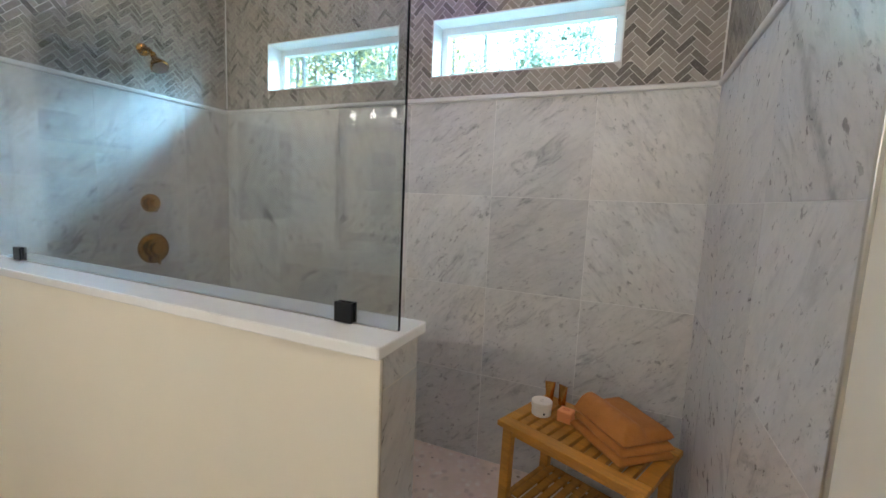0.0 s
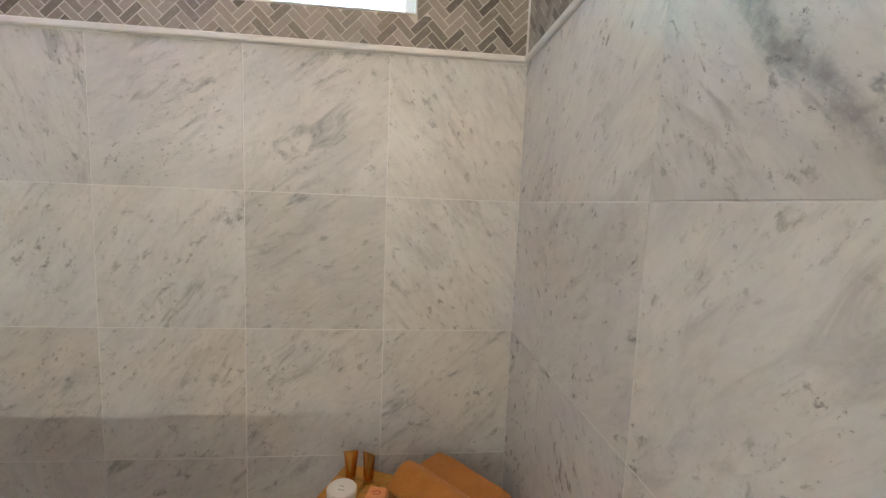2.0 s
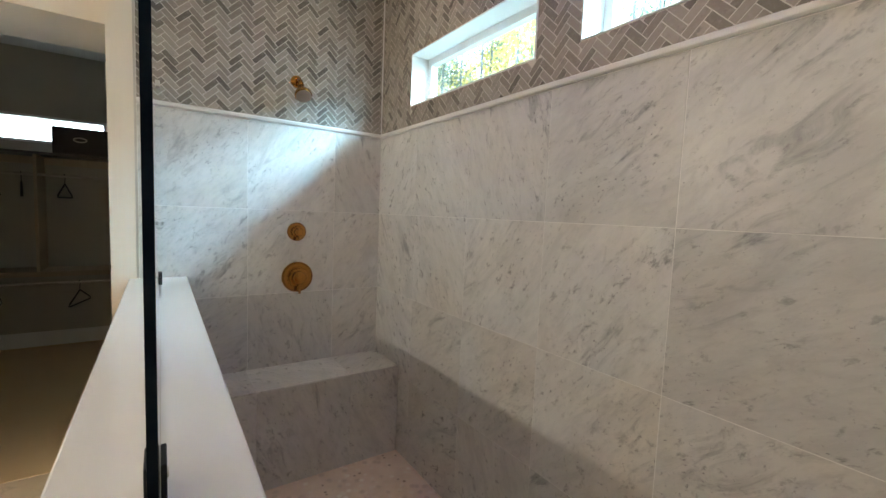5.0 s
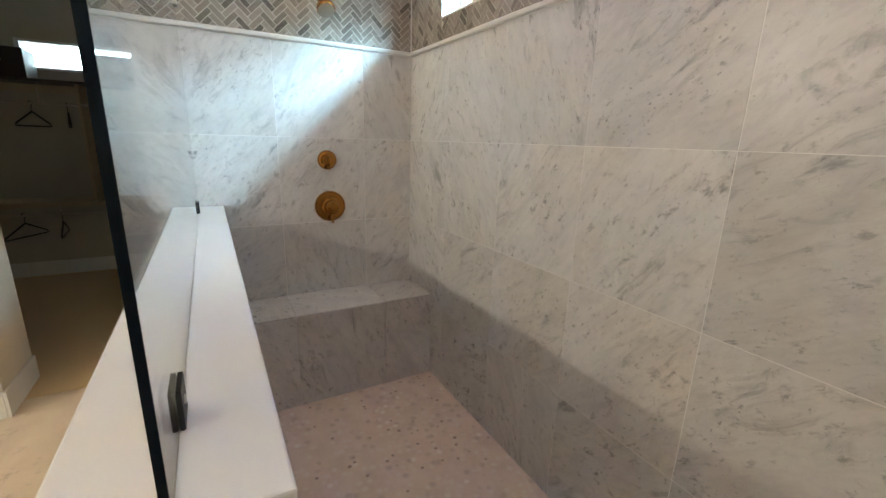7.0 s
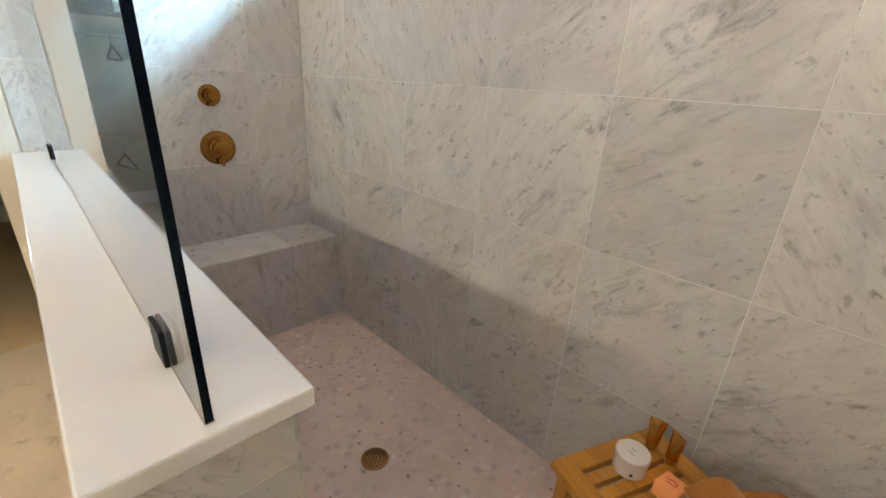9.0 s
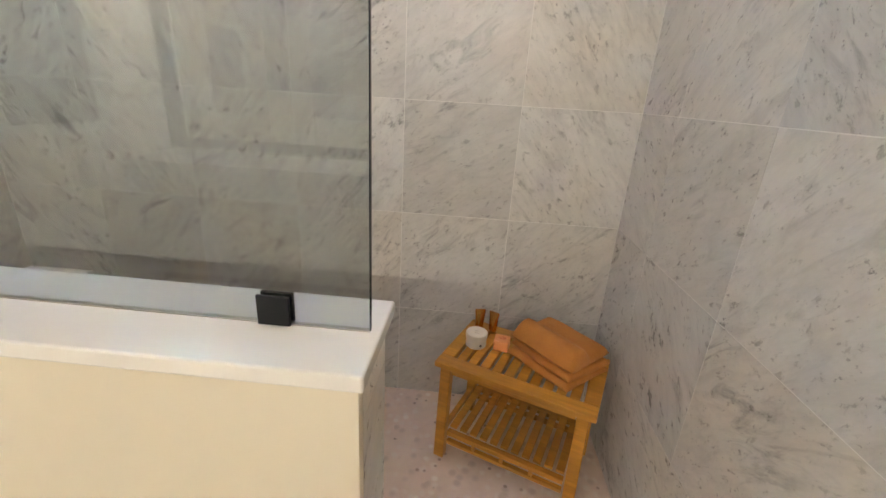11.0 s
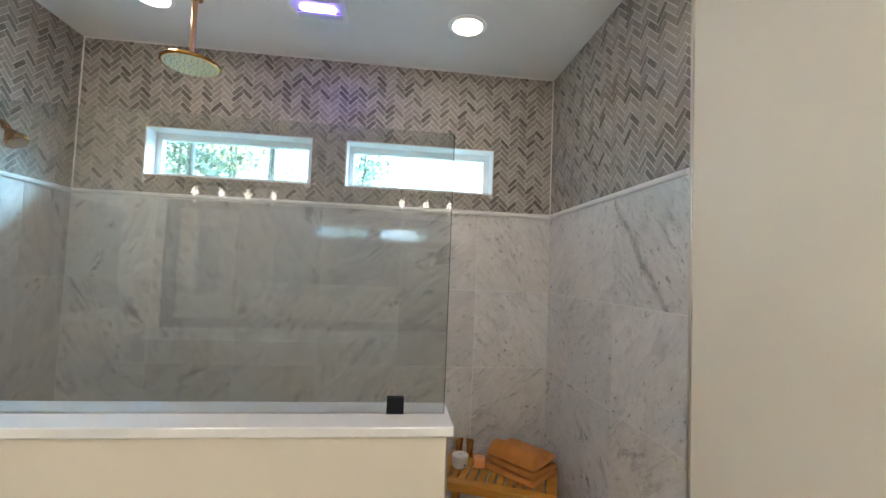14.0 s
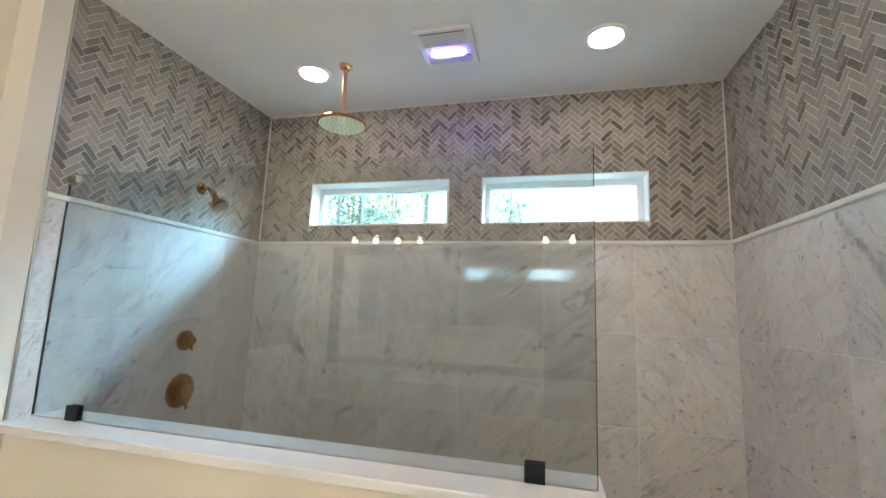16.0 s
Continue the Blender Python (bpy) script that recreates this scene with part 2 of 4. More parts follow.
def terrazzo(name):
    """Pinkish tan shower floor with pale chips and dark flecks."""
    n = Nodes(material(name, rough=0.5))
    vec = n.coords()
    warp = n.noise(vec, 9, 4, 0.6)
    col = n.ramp(warp, (0.3, (0.62, 0.495, 0.42)), (0.55, (0.69, 0.56, 0.48)), (0.75, (0.73, 0.605, 0.525)))

    def chips(scale, seed, lo, hi, color, amount, fac):
        v = n.t.nodes.new("ShaderNodeTexVoronoi")
        v.inputs["Scale"].default_value = scale
        n.link(n.coords((1, 1, 1), (0, 0, seed)), v.inputs["Vector"])
        size = n.ramp(v.outputs["Distance"], (lo, 1.0), (hi, 0.0))
        pick = n.t.nodes.new("ShaderNodeSeparateColor")
        n.link(v.outputs["Color"], pick.inputs[0])
        some = n.ramp(pick.outputs[0], (amount, 1.0), (amount + 0.02, 0.0))
        return n.mix(fac, color, n.mix(size, some, 1.0, "MULTIPLY"))

    col = chips(30, 11, 0.22, 0.55, (0.70, 0.61, 0.54), 0.40, col)
    col = chips(24, 31, 0.20, 0.50, (0.55, 0.44, 0.385), 0.30, col)
    col = chips(20, 57, 0.16, 0.34, (0.76, 0.69, 0.62), 0.16, col)
    col = chips(13, 73, 0.08, 0.17, (0.30, 0.21, 0.17), 0.15, col)
    col = chips(30, 95, 0.14, 0.30, (0.34, 0.26, 0.22), 0.15, col)
    n.color(col)
    n.bump(warp, 0.08, 0.001)
    return n.mat


def floor_stone(name):
    n = Nodes(material(name, rough=0.4))
    vec = n.coords()
    a = n.noise(vec, 2.2, 6, 0.6, 0.8)
    b = n.noise(vec, 11, 5, 0.6, 0.4)
    col = n.ramp(a, (0.3, (0.54, 0.44, 0.32)), (0.6, (0.64, 0.53, 0.40)), (0.8, (0.68, 0.585, 0.46)))
    n.color(n.mix(col, (0.30, 0.23, 0.16), n.ramp(b, (0.3, 0.6), (0.42, 0.0))))
    n.bump(b, 0.05, 0.001)
    return n.mat


def towelling(name):
    n = Nodes(material(name, rough=0.95))
    vec = n.coords()
    loop = n.noise(vec, 420, 3, 0.7)
    big = n.noise(vec, 14, 4, 0.6)
    col = n.mix((0.40, 0.15, 0.022), (0.53, 0.215, 0.04), n.ramp(loop, (0.35, 0.0), (0.65, 1.0)))
    n.color(n.mix(col, (0.31, 0.105, 0.015), n.ramp(big, (0.3, 0.5), (0.6, 0.0))))
    n.b.inputs["Sheen Weight"].default_value = 0.08
    n.b.inputs["Sheen Roughness"].default_value = 0.5
    n.bump(loop, 0.6, 0.002)
    return n.mat


M_MARBLE = marble("marble", 40)
M_MARBLE_SIDE = marble("marble_side", -38)
M_MARBLE_BOLD = marble("marble_smoky_vein", -38, 0.3, True)
M_STRIP, M_STRIP_ALL = stone_strip("limestone_strip"), stone_strip("limestone_strip_joined", True)
M_GROUT = painted("grout", (0.76, 0.75, 0.72), 0.85)
M_GROUT_DARK = painted("herringbone_grout", (0.58, 0.545, 0.49), 0.85)
M_PENCIL = painted("pencil_marble", (0.70, 0.69, 0.67), 0.3)
M_WALL = painted("wall_paint", (0.70, 0.645, 0.555), 0.5)
M_PONY = painted("pony_paint", (0.775, 0.725, 0.61), 0.5)
M_CEIL = painted("ceiling_paint", (0.80, 0.80, 0.785), 0.7)
M_WHITE = painted("white_trim_paint", (0.80, 0.795, 0.77), 0.35)
M_QUARTZ = painted("white_quartz", (0.83, 0.825, 0.81), 0.08, 0.0)
M_VINYL = painted("white_vinyl", (0.80, 0.81, 0.80), 0.35)
M_CLOSET = painted("closet_paint", (0.47, 0.45, 0.385), 0.6)
M_GLASS = sheet_glass("shower_glass", (0.825, 0.848, 0.84), 0.05)
M_PANE = glass("window_glass", (0.97, 0.985, 0.98))
M_EDGE = material("glass_edge_teal", (0.002, 0.007, 0.014), 0.12)
M_EDGE.node_tree.nodes["Principled BSDF"].inputs["Specular IOR Level"].default_value = 0.15
M_BLACK = painted("black_metal", (0.008, 0.009, 0.011), 0.45)
M_BLACK.node_tree.nodes["Principled BSDF"].inputs["Specular IOR Level"].default_value = 0.2
M_BRASS = brass("aged_brass", (0.44, 0.22, 0.055), 0.10)
M_COPPER = brass("rose_brass", (0.66, 0.40, 0.22), 0.25)
M_STEEL = brass("satin_steel", (0.55, 0.52, 0.47), 0.35)
M_TEAK = wood("teak", (0.40, 0.175, 0.018), (0.60, 0.285, 0.036))
M_FLOOR = terrazzo("shower_floor")
M_STONE = floor_stone("bathroom_floor")
M_CARPET = painted("closet_floor_carpet", (0.62, 0.46, 0.27), 0.95, 0.3)
M_TOWEL = towelling("orange_towel")
M_MIRROR = material("mirror_silver", (0.9, 0.9, 0.9), 0.0, 1.0)
M_FRAME_DARK = wood("dark_frame_wood", (0.035, 0.028, 0.022), (0.06, 0.05, 0.04))
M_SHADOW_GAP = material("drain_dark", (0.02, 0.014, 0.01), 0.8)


# ---- mesh helpers ----
def add_box(bm, x0, x1, y0, y1, z0, z1, bevel=0.0, seg=2):
    made = bmesh.ops.create_cube(bm, size=1.0)["verts"]
    for v in made:
        v.co = ((x0 + x1) / 2 + v.co.x * (x1 - x0), (y0 + y1) / 2 + v.co.y * (y1 - y0), (z0 + z1) / 2 + v.co.z * (z1 - z0))
    if bevel:
        edges = {e for v in made for e in v.link_edges}
        bmesh.ops.bevel(bm, geom=list(edges), offset=bevel, segments=seg, affect="EDGES", profile=0.5)
    return bm


def box(x0, x1, y0, y1, z0, z1, bevel=0.0, seg=2):
    return add_box(bmesh.new(), x0, x1, y0, y1, z0, z1, bevel, seg)


def lathe(profile, seg=32, axis="z"):
    """Turned body: profile of (radius, height)."""
    bm = bmesh.new()
    rings = []
    for r, h in profile:
        ring = []
        for i in range(seg):
            a = 2 * math.pi * i / seg
            ring.append(bm.verts.new((r * math.cos(a), r * math.sin(a), h)))
        rings.append(ring)
    for a, b in zip(rings, rings[1:]):
        for i in range(seg):
            bm.faces.new((a[i], a[(i + 1) % seg], b[(i + 1) % seg], b[i]))
    bm.faces.new(rings[0][::-1])
    bm.faces.new(rings[-1])
    if axis == "x":
        bmesh.ops.rotate(bm, verts=bm.verts, matrix=Matrix.Rotation(radians(90), 3, "Y"))
    if axis == "y":
        bmesh.ops.rotate(bm, verts=bm.verts, matrix=Matrix.Rotation(radians(-90), 3, "X"))
    return bm


def tube(points, radius, seg=12):
    """A round bar that follows points."""
    bm = bmesh.new()
    pts = [Vector(p) for p in points]
    rings = []
    for i, p in enumerate(pts):
        d = (pts[min(i + 1, len(pts) - 1)] - pts[max(i - 1, 0)]).normalized()
        side = d.orthogonal().normalized() if abs(d.z) > 0.99 else d.cross(Vector((0, 0, 1))).normalized()
        up = side.cross(d).normalized()
        rings.append([bm.verts.new(p + radius * (math.cos(2 * math.pi * k / seg) * side + math.sin(2 * math.pi * k / seg) * up)) for k in range(seg)])
    for a, b in zip(rings, rings[1:]):
        for k in range(seg):
            bm.faces.new((a[k], a[(k + 1) % seg], b[(k + 1) % seg], b[k]))
    bm.faces.new(rings[0][::-1])
    bm.faces.new(rings[-1])
    return bm


def part(name, bm, mat, parent=None, label="", at=None, smooth=False):
    me = bpy.data.meshes.new(name)
    bmesh.ops.recalc_face_normals(bm, faces=bm.faces)
    bm.to_mesh(me)
    bm.free()
    me.materials.append(mat)
    if smooth:
        for p in me.polygons:
            p.use_smooth = True
        me.set_sharp_from_angle(angle=radians(35))
    ob = new(name, me)
    if parent is not None:
        ob.parent = parent
    if at is not None:
        ob.matrix_basis = at
    if label:
        ob["label"] = label
    return ob


def thing(name, m, label, category, group="", kind=""):
    ob = new(name)
    ob.matrix_basis = m
    return tagged(ob, label, category, group, kind)


def setting(name, bm, mat, label, category):
    return tagged(part(name, bm, mat), label, category, kind="structure")


def wall_x(name, x0, x1, y0, y1, z0, z1, holes, mat, label):
    """A wall along x, with openings (x0, x1, z0, z1) cut through."""
    bm = bmesh.new()
    xs = sorted({x0, x1, *(v for h in holes for v in h[:2])})
    for a, b in zip(xs, xs[1:]):
        cuts = sorted((h[2], h[3]) for h in holes if h[0] <= a and h[1] >= b)
        z = z0
        for c, d in cuts:
            if c > z:
                add_box(bm, a, b, y0, y1, z, c)
            z = d
        if z1 > z:
            add_box(bm, a, b, y0, y1, z, z1)
    bmesh.ops.remove_doubles(bm, verts=bm.verts, dist=0.0001)
    return setting(name, bm, mat, label, "wall")


def wall_y(name, x0, x1, y0, y1, z0, z1, holes, mat, label):
    """A wall along y, with openings (y0, y1, z0, z1) cut through."""
    bm = bmesh.new()
    ys = sorted({y0, y1, *(v for h in holes for v in h[:2])})
    for a, b in zip(ys, ys[1:]):
        z = z0
        for c, d in sorted((h[2], h[3]) for h in holes if h[0] <= a and h[1] >= b):
            if c > z:
                add_box(bm, x0, x1, a, b, z, c)
            z = d
        if z1 > z:
            add_box(bm, x0, x1, a, b, z, z1)
    bmesh.ops.remove_doubles(bm, verts=bm.verts, dist=0.0001)
    return setting(name, bm, mat, label, "wall")


# ---- the large structure ----
G = 0.0010  # tile face stands this far off the grout bed
holes = [(a, b, SILL, HEAD) for a, b in WINDOWS]
wall_back = wall_x("wall_back", -6.0, 0.3, G, 0.15, 0, TOP, holes, M_GROUT, "shower window wall of grey-veined marble tiles under a herringbone band")
wall_right = wall_y("wall_right", G, 0.16, YF - 0.006, G - 0.001, 0, TOP, [], M_GROUT, "marble-tiled side wall of the shower with herringbone above")
wall_left = wall_y("wall_left", LEFT_X, XL - G, YF + 0.0105, G - 0.001, 0, TOP, [], M_GROUT, "marble-tiled shower wall with brass valves, herringbone above")
wall_entry = wall_y("wall_entry", 0.004, 0.16, VAN_Y - 0.15, YF - 0.007, 0, TOP, [], M_PONY, "plain cream-painted bathroom wall beside the shower")
wall_vanity = wall_x("wall_vanity", -6.0, 0.003, VAN_Y - 0.15, VAN_Y, 0, TOP, [], M_WALL, "cream-painted wall behind the vanity")
wall_closet_side = wall_y("wall_closet_side", LEFT_X - 0.5, LEFT_X, -2.064, YF + 0.3, 0, TOP, [(-2.064, -1.325, 0, 2.2)], M_WALL, "cream wall with the opening to the closet")
wall_vanity_side = wall_y("wall_vanity_side", LEFT_X - 0.5, VAN_X, VAN_Y + 0.001, -2.065, 0, TOP, [], M_WALL, "cream bathroom wall with a framed picture")
wall_stub = wall_y("wall_stub", LEFT_X + 0.001, XL - 0.001, -1.325, YF + 0.0095, 0, TOP, [], M_WALL, "narrow cream wall return at the shower's end")
wall_closet_back = wall_y("wall_closet_back", CLOSET_X - 0.16, CLOSET_X, VAN_Y + 0.001, 0.005, 0, TOP, [(-2.46, -1.55, 1.90, 2.15)], M_CLOSET, "dark closet wall with a narrow high window")
wall_closet_north = wall_x("wall_closet_north", CLOSET_X + 0.001, LEFT_X - 0.501, -0.96, -0.86, 0, TOP, [], M_CLOSET, "dark-painted closet side wall")
ceiling = setting("ceiling", box(-6.0, 0.3, VAN_Y - 0.15, 0.19, TOP, TOP + 0.12), M_CEIL, "smooth white-painted ceiling", "ceiling")
floor = setting("floor", box(LEFT_X - 0.25, 0.16, VAN_Y - 0.15, YF + 0.02, -0.12, 0.0), M_STONE, "beige stone-look bathroom floor", "floor")
floor_closet = setting("floor_closet", box(-6.0, LEFT_X - 0.251, VAN_Y - 0.15, 0.19, -0.12, 0.002), M_CARPET, "tan closet floor", "floor")
floor_shower = setting("floor_shower", box(LEFT_X - 0.249, 0.16, YF + 0.02, 0.15, -0.12, 0.0), M_FLOOR, "pinkish speckled composite shower floor", "floor")

# baseboards along the painted walls
for x0, x1, y0, y1 in ((LEFT_X - 0.5, VAN_X + 0.014, -2.0645, -2.051), (VAN_X + 0.001, VAN_X + 0.014, VAN_Y + 0.6, -2.066),
                       (-0.011, 0.003, VAN_Y + 0.6, YF - 0.03), (CLOSET_X + 0.001, CLOSET_X + 0.015, VAN_Y + 0.2, -0.97)):
    setting("baseboard", box(x0, x1, y0, y1, 0.0, 0.14, 0.004), M_WHITE, "white-painted baseboard", "baseboard")

# pony wall with tiled end and quartz cap
PX = -0.765
pony = setting("wall_pony", box(XL + 0.001, PX - G, -1.222, -1.056, 0, 1.009), M_PONY, "low cream-painted wall carrying the shower glass", "wall")
cap = tagged(part("stone_slab", box(XL + 0.001, -0.753, YF - 0.02, -1.03, 1.010, 1.04, 0.004), M_QUARTZ), "polished white quartz slab on top of the low wall", "slab")
edge_bar = part("edge_trim", box(PX - G - 0.004, PX + 0.001, -1.226, -1.2225, 0.0, 1.007), M_STEEL, pony, "satin metal edge strip")

# metal tile edges beside the painted walls
setting("trim", box(-0.003, 0.012, YF - 0.016, YF - 0.006, 0.0, TOP - 0.001, 0.002), M_STEEL, "satin metal strip where tile meets paint", "trim")
setting("trim", box(XL - 0.012, XL + 0.003, YF + 0.010, YF + 0.020, 1.041, TOP - 0.001, 0.002), M_STEEL, "satin metal strip where tile meets paint", "trim")


# ---- marble tiles (pieces of the setting) ----
TILE_MESH = {}


def tile_mesh(name, w, h, mat, depth=0.009, chamfer=0.0005):
    """A slab, w along x and h along z, its face at y = 0 towards -y."""
    key = (name, round(w, 4), round(h, 4), mat.name)
    if key in TILE_MESH:
        return TILE_MESH[key]
    a, b, c = w / 2, h / 2, chamfer
    verts = [(-a, depth, -b), (a, depth, -b), (a, depth, b), (-a, depth, b), (-a, c, -b), (a, c, -b), (a, c, b), (-a, c, b),
             (-a + c, 0, -b + c), (a - c, 0, -b + c), (a - c, 0, b - c), (-a + c, 0, b - c)]
    faces = [(8, 9, 10, 11)]
    for i in range(4):
        j = (i + 1) % 4
        faces += [(4 + i, 4 + j, 8 + j, 8 + i), (i, j, 4 + j, 4 + i)]
    me = bpy.data.meshes.new(name)
    me.from_pydata(verts, [], faces)
    me.materials.append(mat)
    TILE_MESH[key] = me
    return me


def lay(name, parent, w, h, m, mat):
    ob = new(name, tile_mesh(name, w, h, mat))
    ob.parent, ob.matrix_basis = parent, m
    return ob


J = 0.0022  # joint


def lay_grid(parent, edges, rows, place, mat):
    """Tiles between the joint lines; place(u, z) gives the pose of a tile's middle."""
    for u0, u1 in zip(edges, edges[1:]):
        for z0, z1 in zip(rows, rows[1:]):
            jog = random.uniform(-0.0006, 0.0006)
            lay("tile", parent, u1 - u0 - J, z1 - z0 - J, place((u0 + u1) / 2, (z0 + z1) / 2, jog), mat)


lay_grid(wall_back, (XL, -2.297, -1.837, -1.377, -0.917, -0.457, 0.0), ROWS_Z, lambda u, z, j: pose(u, j, z), M_MARBLE)
lay_grid(wall_right, (0.0, 0.31, 0.77, 1.2445), ROWS_Z, lambda u, z, j: pose(j, -u, z, 0, 0, -90), M_MARBLE_SIDE)
lay_grid(wall_left, (-1.2195, -0.755, -0.29, 0.0), ROWS_Z, lambda u, z, j: pose(XL - j, u, z, 0, 0, 90), M_MARBLE)
lay_grid(pony, (-1.2215, -1.0555), (0.0, 0.463, 0.924, 1.007), lambda u, z, j: pose(PX - j, u, z, 0, 0, 90), M_MARBLE)
lay_grid(pony, (XL, -2.297, -1.837, -1.377, -0.917, PX - G), (0.0, 0.463, 0.924, 1.007), lambda u, z, j: pose(u, -1.0475 - j, z, 0, 0, 180), M_MARBLE)

# the slab with the broad vein
for ob in wall_right.children:
    if ob.name.startswith("tile") and abs(ob.location.y + 1.007) < 0.02 and abs(ob.location.z - 1.615) < 0.02:
        ob.data = ob.data.copy()
        ob.data.materials[0] = M_MARBLE_BOLD

# pencil trim between marble and herringbone
def pencil(parent, length, m):
    bm = bmesh.new()
    prof = [(0.008, -0.012), (-0.006, -0.0115), (-0.0115, -0.007), (-0.0125, 0.0), (-0.0115, 0.007), (-0.006, 0.0115), (0.008, 0.012)]
    ends = [[bm.verts.new((x, y, z)) for y, z in prof] for x in (0, length)]
    for i in range(len(prof) - 1):
        bm.faces.new((ends[0][i], ends[0][i + 1], ends[1][i + 1], ends[1][i]))
    bm.faces.new(ends[0])
    bm.faces.new(ends[1][::-1])
    return part("pencil_trim", bm, M_PENCIL, parent, "pale rounded marble pencil strip", m, smooth=True)


ZP = TRIM_Z + 0.0125
# pale sealant lines in the corners of the herringbone
for q in ((XL + 0.0005, XL + 0.006, -0.006, -0.0006, ZP + 0.014, TOP - 0.0005), (-0.006, -0.0006, -0.006, -0.0006, ZP + 0.014, TOP - 0.0005),
          (XL + 0.0065, -0.0065, -0.005, -0.0006, TOP - 0.006, TOP - 0.0005)):
    part("sealant_line", box(*q), M_PENCIL, wall_back, "pale sealant line")
pencil(wall_back, 2.714, pose(XL + 0.013, 0, ZP))
pencil(wall_right, 1.231, pose(0, -0.0135, ZP, 0, 0, -90))
pencil(wall_left, 1.205, pose(XL, -1.2195, ZP, 0, 0, 90))

# ---- windows ----
def window(name, x0, x1, label):
    """White reveal, vinyl frame and one pane in an opening of the back wall."""
    w = thing(name, pose((x0 + x1) / 2, 0.1, (SILL + HEAD) / 2), label, "window", kind="structure")
    a, b = (x1 - x0) / 2, (HEAD - SILL) / 2
    t = 0.006
    for nm, q in (("reveal", (-a, a, -0.103, 0.048, -b, -b + t)), ("reveal", (-a, a, -0.103, 0.048, b - t, b)),
                  ("reveal", (-a, -a + t, -0.103, 0.048, -b + t + 0.0005, b - t - 0.0005)), ("reveal", (a - t, a, -0.103, 0.048, -b + t + 0.0005, b - t - 0.0005))):
        part(nm, box(*q, 0.001), M_WHITE, w)
    ia, ib = a - t, b - t
    for q in ((-ia, ia, 0.0, 0.042, -ib, -ib + 0.026), (-ia, ia, 0.0, 0.042, ib - 0.037, ib),
              (-ia, -ia + 0.034, 0.0, 0.042, -ib + 0.0265, ib - 0.0375), (ia - 0.034, ia, 0.0, 0.042, -ib + 0.0265, ib - 0.0375)):
        part("window_frame", box(*q, 0.003), M_VINYL, w)
    pane = part("pane", box(-ia + 0.034, ia - 0.034, 0.022, 0.026, -ib + 0.026, ib - 0.037), M_PANE, w)
    pane.visible_shadow = False
    return w


window("window_1", *WINDOWS[0], "long white-framed transom window showing autumn trees")
window("window_2", *WINDOWS[1], "long white-framed transom window showing bright sky")

win3 = thing("window_3", pose(CLOSET_X - 0.08, -2.005, 2.025), "white-framed transom window high in the closet", "window", kind="structure")
for q in ((-0.03, 0.085, -0.455, 0.455, -0.125, -0.10), (-0.03, 0.085, -0.455, 0.455, 0.10, 0.125), (-0.03, 0.085, -0.455, -0.42, -0.0995, 0.0995), (-0.03, 0.085, 0.42, 0.455, -0.0995, 0.0995)):
    part("window_frame", box(*q, 0.002), M_VINYL, win3)
pane3 = part("pane", box(-0.002, 0.002, -0.42, 0.42, -0.10, 0.10), M_PANE, win3)
pane3.visible_shadow = False

# ---- bench of the shower ----
bench = tagged(part("shower_bench", box(XL + 0.001, -2.432, -1.046, -0.001, 0.001, 0.503), M_GROUT), "built-in shower bench clad in grey-veined marble", "bench")
for y0, y1 in ((-1.046, -0.765), (-0.765, -0.29), (-0.29, -0.001)):
    w = y1 - y0 - J
    lay("tile", bench, w, 0.503, pose(-2.422, (y0 + y1) / 2, 0.2535, 0, 0, 90), M_MARBLE)
    slab = tile_mesh("tile", w, 0.316, M_MARBLE)
    ob = new("tile", slab)
    ob.parent, ob.matrix_basis = bench, pose(-2.5805, (y0 + y1) / 2, 0.513) @ Matrix.Rotation(radians(90), 4, "Z") @ Matrix.Rotation(radians(-90), 4, "X")

# ---- glass screen and its clips ----
screen = thing("glass_screen", pose(0, -1.144, 1.043), "clear frameless shower glass standing on the low wall", "glass panel")
pane = part("pane", box(-2.735, -0.772, -0.0044, 0.0044, 0.0, 0.913, 0.0008, 1), M_GLASS, screen)
pane.visible_shadow = False
for x in (-2.54, -0.928):
    clip = part("clip", box(x - 0.027, x + 0.027, -0.0115, -0.005, -0.002, 0.050, 0.0015), M_BLACK, screen, "square matt black glass clamp")
    part("clamp_plate", box(x - 0.027, x + 0.027, 0.005, 0.0115, -0.002, 0.050, 0.0015), M_BLACK, clip)
    part("screw", lathe([(0.006, 0), (0.006, 0.0015), (0.004, 0.002)], 12, "y"), M_STEEL, clip, at=pose(x, 0.0115, 0.025))
part("edge", box(-0.7718, -0.7703, -0.0043, 0.0043, 0.0, 0.9125), M_EDGE, screen, "dark teal polished glass edge")
part("wall_seal", box(-2.7395, -2.7355, -0.003, 0.003, 0.0, 0.874), M_BLACK, screen, "thin dark seal at the wall")
part("wall_clamp", box(-2.736, -2.69, -0.0135, 0.0135, 0.880, 0.908, 0.003), M_STEEL, screen, "dull metal glass clamp at the wall")
part("seal", box(-2.735, -0.772, -0.005, 0.005, -0.0025, -0.0004), M_STEEL, screen, "thin clear seal line")


